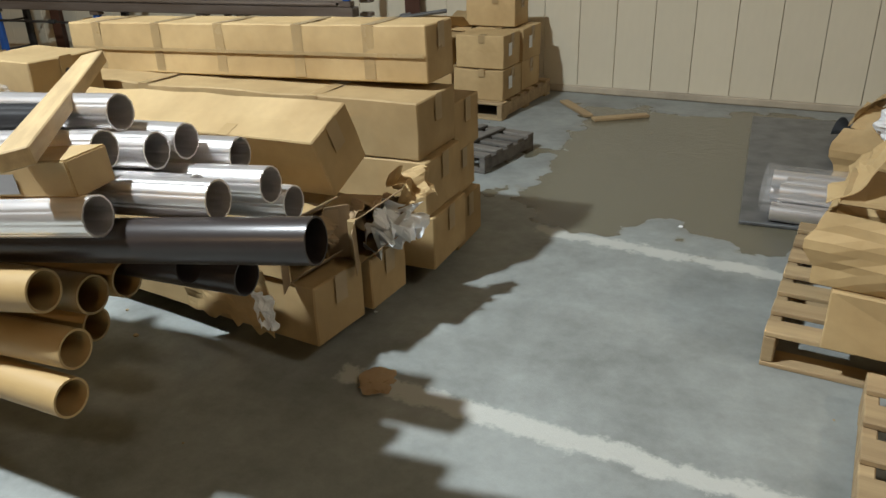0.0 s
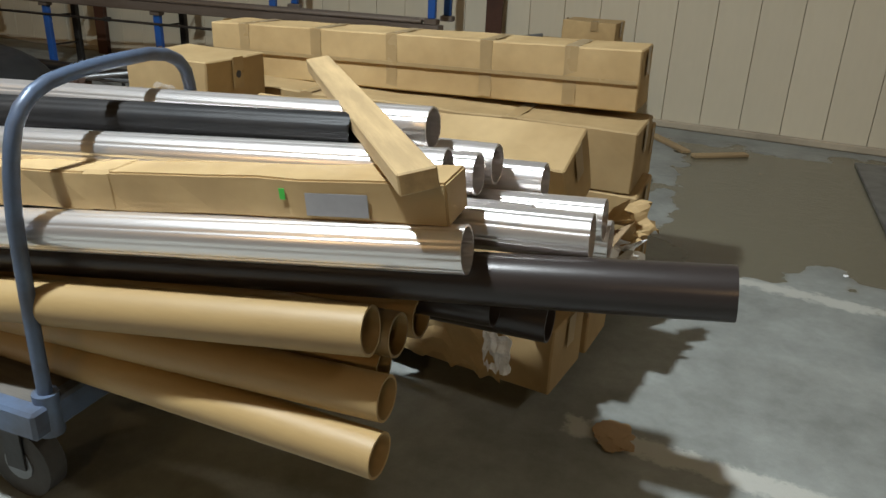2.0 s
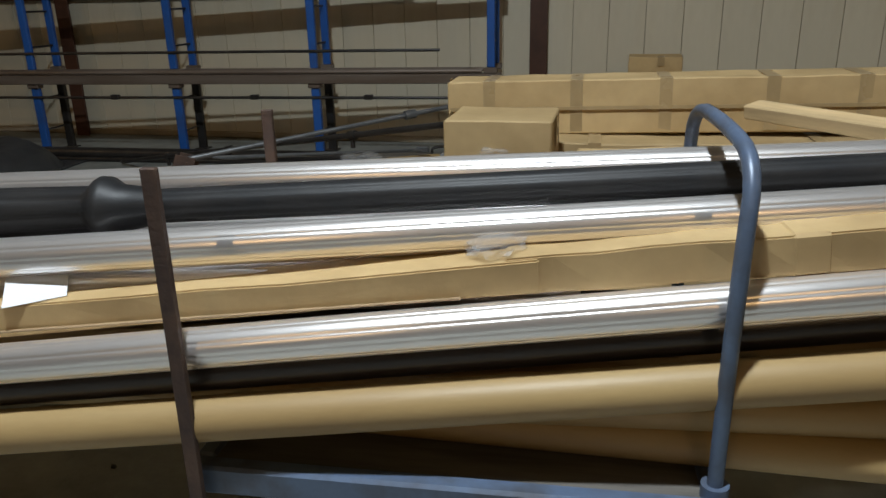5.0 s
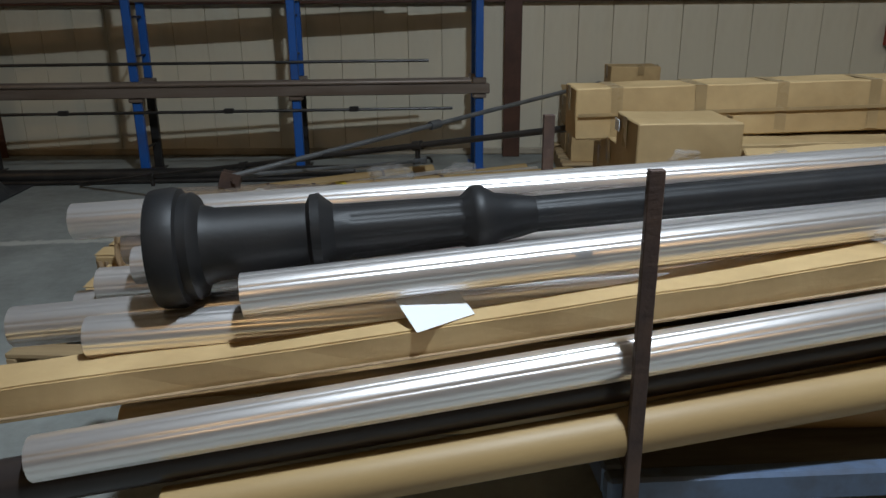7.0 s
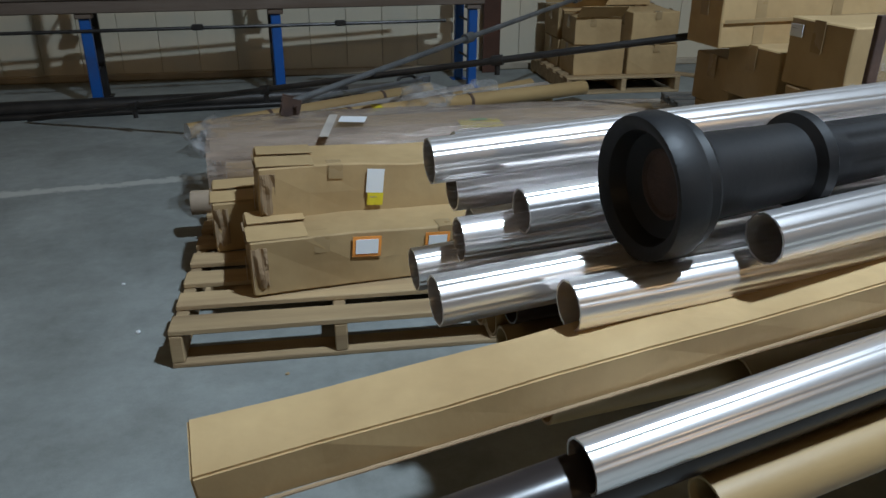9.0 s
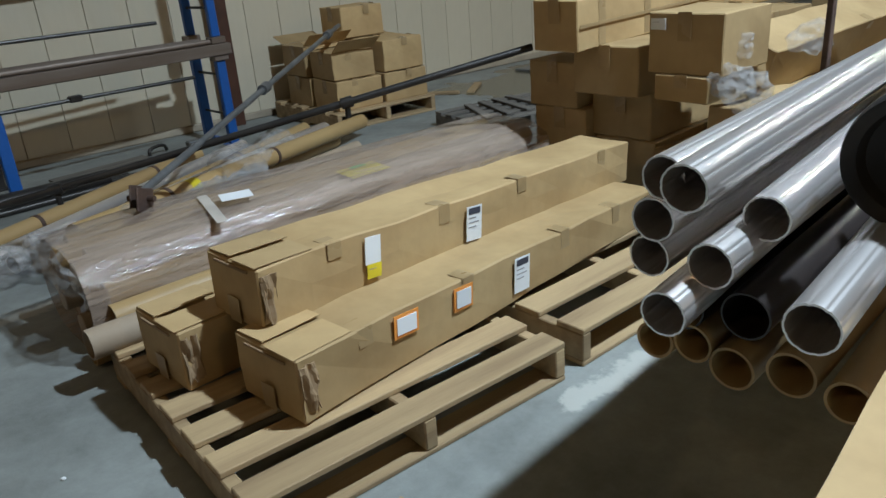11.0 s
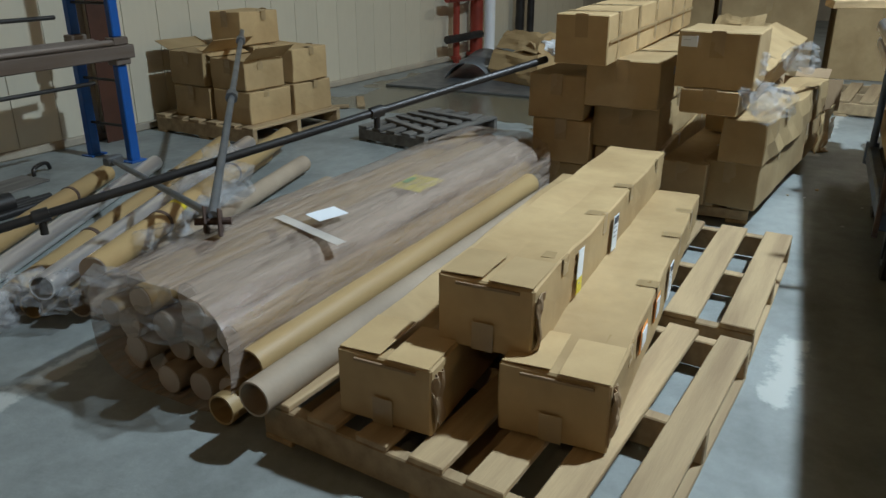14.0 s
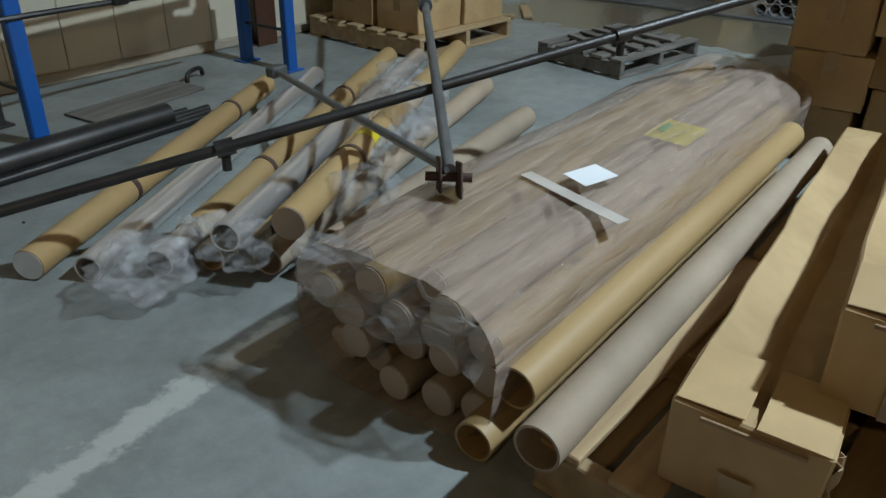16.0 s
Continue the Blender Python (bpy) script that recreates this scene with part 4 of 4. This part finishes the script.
# ---- carton stack by the wall ----
pallet("wooden pallet under a stack of cartons by the wall", (-0.76, 8.06, 0.0), -6, 0.92, 0.98, 6)
GS = "cartons stacked by the wall"
for i, (x, y, z, sx, sy, sz, rz, fl) in enumerate((
        (-0.55, 7.78, 0.13, 0.40, 0.34, 0.22, -6, 0), (-0.97, 7.84, 0.13, 0.40, 0.34, 0.22, -6, 0), (-0.52, 8.17, 0.13, 0.40, 0.36, 0.22, -6, 0), (-0.94, 8.23, 0.13, 0.40, 0.36, 0.22, -6, 0),
        (-0.55, 7.79, 0.355, 0.38, 0.32, 0.235, -4, 0), (-0.98, 7.86, 0.355, 0.36, 0.34, 0.2, -8, 1), (-0.51, 8.16, 0.355, 0.40, 0.36, 0.24, -6, 0), (-0.95, 8.25, 0.355, 0.38, 0.34, 0.23, -6, 1),
        (-0.60, 8.17, 0.60, 0.40, 0.30, 0.235, -4, 0))):
    c = carton("brown cardboard carton stacked by the wall" if not fl else "open brown cardboard carton with raised flaps", (x, y, z), (sx, sy, sz), (0, 0, rz), GS, seed=70 + i, tapes=1, flaps=bool(fl), dent=0.008)
    if i in (0, 4, 6):
        label_on(c, WHITE, sx / 2 + 0.009, -0.05, sz * 0.55, 0.06, 0.09, "end", lines=2)
# scrap planks on the floor beside it
for x, y, L, rz in ((0.45, 7.84, 0.42, 33), (0.08, 8.02, 0.5, -55)):
    p = part("scrap_plank", box_bm(-L / 2, L / 2, -0.035, 0.035, 0, 0.022, 0.003), WOOD)
    p.matrix_world = pose(x, y, 0.001, 0, 0, rz)
    tagged(p, "short scrap of pale wood on the floor", "plank", "scrap wood")

# ---- grey skids on the floor ----
skid = pallet("grey weathered skid lying on the floor", (-0.42, 6.72, 0), -12, 0.85, 0.6, 5, GREYWOOD, 0.11, "grey skids")
for k in range(4):
    sl = part("slat", box_bm(-0.26, 0.26, -0.03, 0.03, 0, 0.018, 0.003), GREYWOOD, skid)
    sl.matrix_local = pose(-0.25 + 0.15 * k, 0, 0.112, 0, 0, 72 + 5 * k)
sheet_bm = bmesh.new()
sheet_rows = []
for i in range(15):
    a = -1.1 + 2.2 * i / 14
    sheet_rows.append([sheet_bm.verts.new((x, 0.26 * math.sin(a), 0.02 + 0.3 * math.cos(a) - 0.13 + 0.03 * x)) for x in (-0.5, 0.0, 0.5)])
for A, B in zip(sheet_rows, sheet_rows[1:]):
    for k in range(2):
        sheet_bm.faces.new((A[k], A[k + 1], B[k + 1], B[k]))
bent = part("bent_sheet", sheet_bm, GREYSTEEL, None, "", True)
bent.modifiers.new("thick", "SOLIDIFY").thickness = 0.006
bent.matrix_world = pose(2.35, 7.55, 0.03, 0, 0, 12)
tagged(bent, "bent grey metal sheet lying on a plate", "metal sheet")
# metal plate, wrapped pipes and carton on the far pallets
pt = part("steel_plate", box_bm(1.34, 3.0, 6.0, 8.1, 0.001, 0.02, 0.004), GREYSTEEL)
tagged(pt, "flat grey steel plate lying on the floor", "plate")
pallet("pine pallet carrying a torn carton and silver pipes", (2.02, 5.2, 0.0), -7, 1.0, 1.05, 7)
pallet("light new pine pallet on the concrete", (2.2, 3.98, 0.0), -7, 1.05, 1.1, 7)
carton("plain brown cardboard carton on a pallet", (1.95, 4.83, 0.132), (0.6, 0.40, 0.2), (0, 0, -10), "cartons on the far pallet", tapes=0, seed=91, dent=0.01)


def torn_box(label, at, size, rz, seed, group):
    """An open-topped carton with bulging sides and a ragged rim."""
    L, W, H = size
    root = thing("torn_carton", label, "carton", at, (0, 0, rz), group)
    bm = bmesh.new()
    rnd = random.Random(seed)
    n, m = 40, 8
    cols = []
    for i in range(n):
        t = 4 * i / n
        k, f = int(t), t - int(t)
        x, y = ((-L / 2 + L * f, -W / 2), (L / 2, -W / 2 + W * f), (L / 2 - L * f, W / 2), (-L / 2, W / 2 - W * f))[k]
        top = H * (0.86 + 0.2 * noise.noise(Vector((x * 4, y * 4, seed))) + 0.05 * rnd.random())
        col = []
        for j in range(m + 1):
            b = 1 + 0.09 * math.sin(math.pi * j / m) + 0.09 * noise.noise(Vector((x * 5, y * 5, j * 0.5 + seed)))
            col.append(bm.verts.new((x * b, y * b, top * j / m)))
        cols.append(col)
    for A, B in zip(cols, cols[1:] + cols[:1]):
        for j in range(m):
            bm.faces.new((A[j], B[j], B[j + 1], A[j + 1]))
    bm.faces.new([c[0] for c in reversed(cols)])
    body = part("body", bm, CARD, root)
    md = body.modifiers.new("thick", "SOLIDIFY")
    md.thickness, md.offset = 0.006, -1
    for w, h, x, y, z, rx, fz in ((L * 0.9, 0.2, 0, -W / 2, H * 0.95, 118, 0), (W * 0.9, 0.24, -L / 2, 0, H * 0.95, 140, -90)):
        f = part("flap", rag(w, h, seed + int(w * 100), 0.02, 10), CARD, root, "creased open flap")
        f.matrix_local = pose(x, y, z, 0, 0, fz) @ Matrix.Rotation(radians(rx), 4, "X")
    return root


torn_box("crushed torn kraft carton with loose flaps", (1.94, 4.86, 0.334), (0.66, 0.44, 0.26), -13, 5, "cartons on the far pallet")
for i in range(7):
    y, z = 6.05 + 0.095 * (i % 4) + 0.045 * (i // 4), 0.067 + 0.085 * (i // 4)
    pipe("wrapped_pipe", (1.47 + 0.03 * (i % 3), y, z), (3.2, y - 0.15, z), 0.045, STEEL, "silver pipe in clear plastic on a plate", "pipes on the far pallet")
sleeve = tube_bm([(0.0, 0, 0), (0.08, 0, 0), (0.5, 0, 0), (1.0, 0, 0), (1.76, 0, 0)], 0.17, 28, closed=False)
for v in sleeve.verts:
    v.co.y *= 1.22
    v.co.z = v.co.z * (0.62 + 0.1 * noise.noise(v.co * 6))
sl = part("plastic_sleeve", sleeve, CLEAR, None, "", True)
sl.matrix_world = along((1.43, 6.20, 0.135), (3.2, 6.04, 0.135))
tagged(sl, "clear plastic sleeve round silver pipes", "plastic sleeve")
torn_box("open carton filled with crumpled paper and plastic", (2.22, 6.80, 0.022), (0.7, 0.6, 0.34), -25, 11, "cartons on the far pallet")
crumple("crumpled_paper", (2.18, 6.72, 0.2), 0.2, CARD, "crumpled brown packing paper in a carton", 0.6, 0.8, 6)
crumple("crumpled_paper", (2.02, 6.62, 0.27), 0.11, WHITE, "crumpled white packing paper in a carton", 0.7, 0.8, 6)

# ---- pipes and boxes on the far wall ----
rb = thing("alarm_box", "small red box fixed on the wall", "alarm box", (1.76, wall_y(1.76) - 0.05, 0.95))
part("body", box_bm(-0.075, 0.075, -0.045, 0.045, 0.0, 0.2, 0.008), RED, rb)
part("cover", box_bm(-0.06, 0.06, -0.055, -0.046, 0.02, 0.18, 0.004), RED, rb)
for x, r, m, lb in ((3.7, 0.08, RED, "tall red painted riser pipe by the wall"), (4.05, 0.07, WHITE, "tall white pipe by the wall"), (3.2, 0.04, RED, "thin red riser pipe by the wall"), (4.95, 0.06, DARKSTEEL, "tall black pipe by the wall"), (5.3, 0.05, DARKSTEEL, "tall black pipe by the wall")):
    p = thing("riser_pipe", lb, "pipe", (x, wall_y(x) - 0.14, 0), group="riser pipes")
    part("run", tube_bm([(0, 0, 0), (0, 0, 5.58)], r, 20), m, p, "", True)
    for z in (0.06, 0.85):
        part("flange", tube_bm([(0, 0, z - 0.02), (0, 0, z + 0.02)], r * 1.55, 20), m, p, "", True)
for z in (0.75, 0.3):
    p = part("valve_pipe", tube_bm(curve_pts([(2.85, wall_y(3) - 0.2, z), (3.2, wall_y(3) - 0.25, z), (3.7, wall_y(3.7) - 0.2, z)]), 0.045, 14), RED if z > 0.5 else DARKSTEEL, None, "", True)
    tagged(p, "horizontal pipe joined to the risers", "pipe", "riser pipes")
for x, y, s, h, lb in ((4.4, 5.85, 0.85, 1.0, "large dark brown carton on the floor"), (4.3, 4.85, 0.95, 1.05, "large tan carton on the floor"), (4.3, 3.75, 0.9, 0.95, "large tan carton on the floor")):
    carton(lb, (x, y, 0), (s, s, h), (0, 0, 3), "large cartons", tapes=2, seed=int(x * 10 + y * 3), dent=0.01)
pallet("empty pine pallet lying on large cartons", (4.2, 4.3, 1.06), 3, 1.1, 1.2, 6, group="pallets on cartons")

crumple("crumpled_paper", (0.31, 4.2, 0.0), 0.06, CARD_IN, "crumpled brown paper scrap on the concrete", 0.16, 0.9, 6)
# litter on the floor
for i in range(40):
    x, y = random.uniform(-5, 1.8), random.uniform(3.4, 7.6)
    bm = bmesh.new()
    bmesh.ops.create_icosphere(bm, subdivisions=1, radius=random.uniform(0.004, 0.012))
    for v in bm.verts:
        v.co *= random.uniform(0.7, 1.3)
        v.co.z = v.co.z * 0.5 + 0.004
    g = part("debris", bm, random.choice((WOOD, DARKSTEEL, WHITE)))
    g.location = (x, y, 0)
    tagged(g, "small scrap of litter on the concrete", "litter", "floor litter")
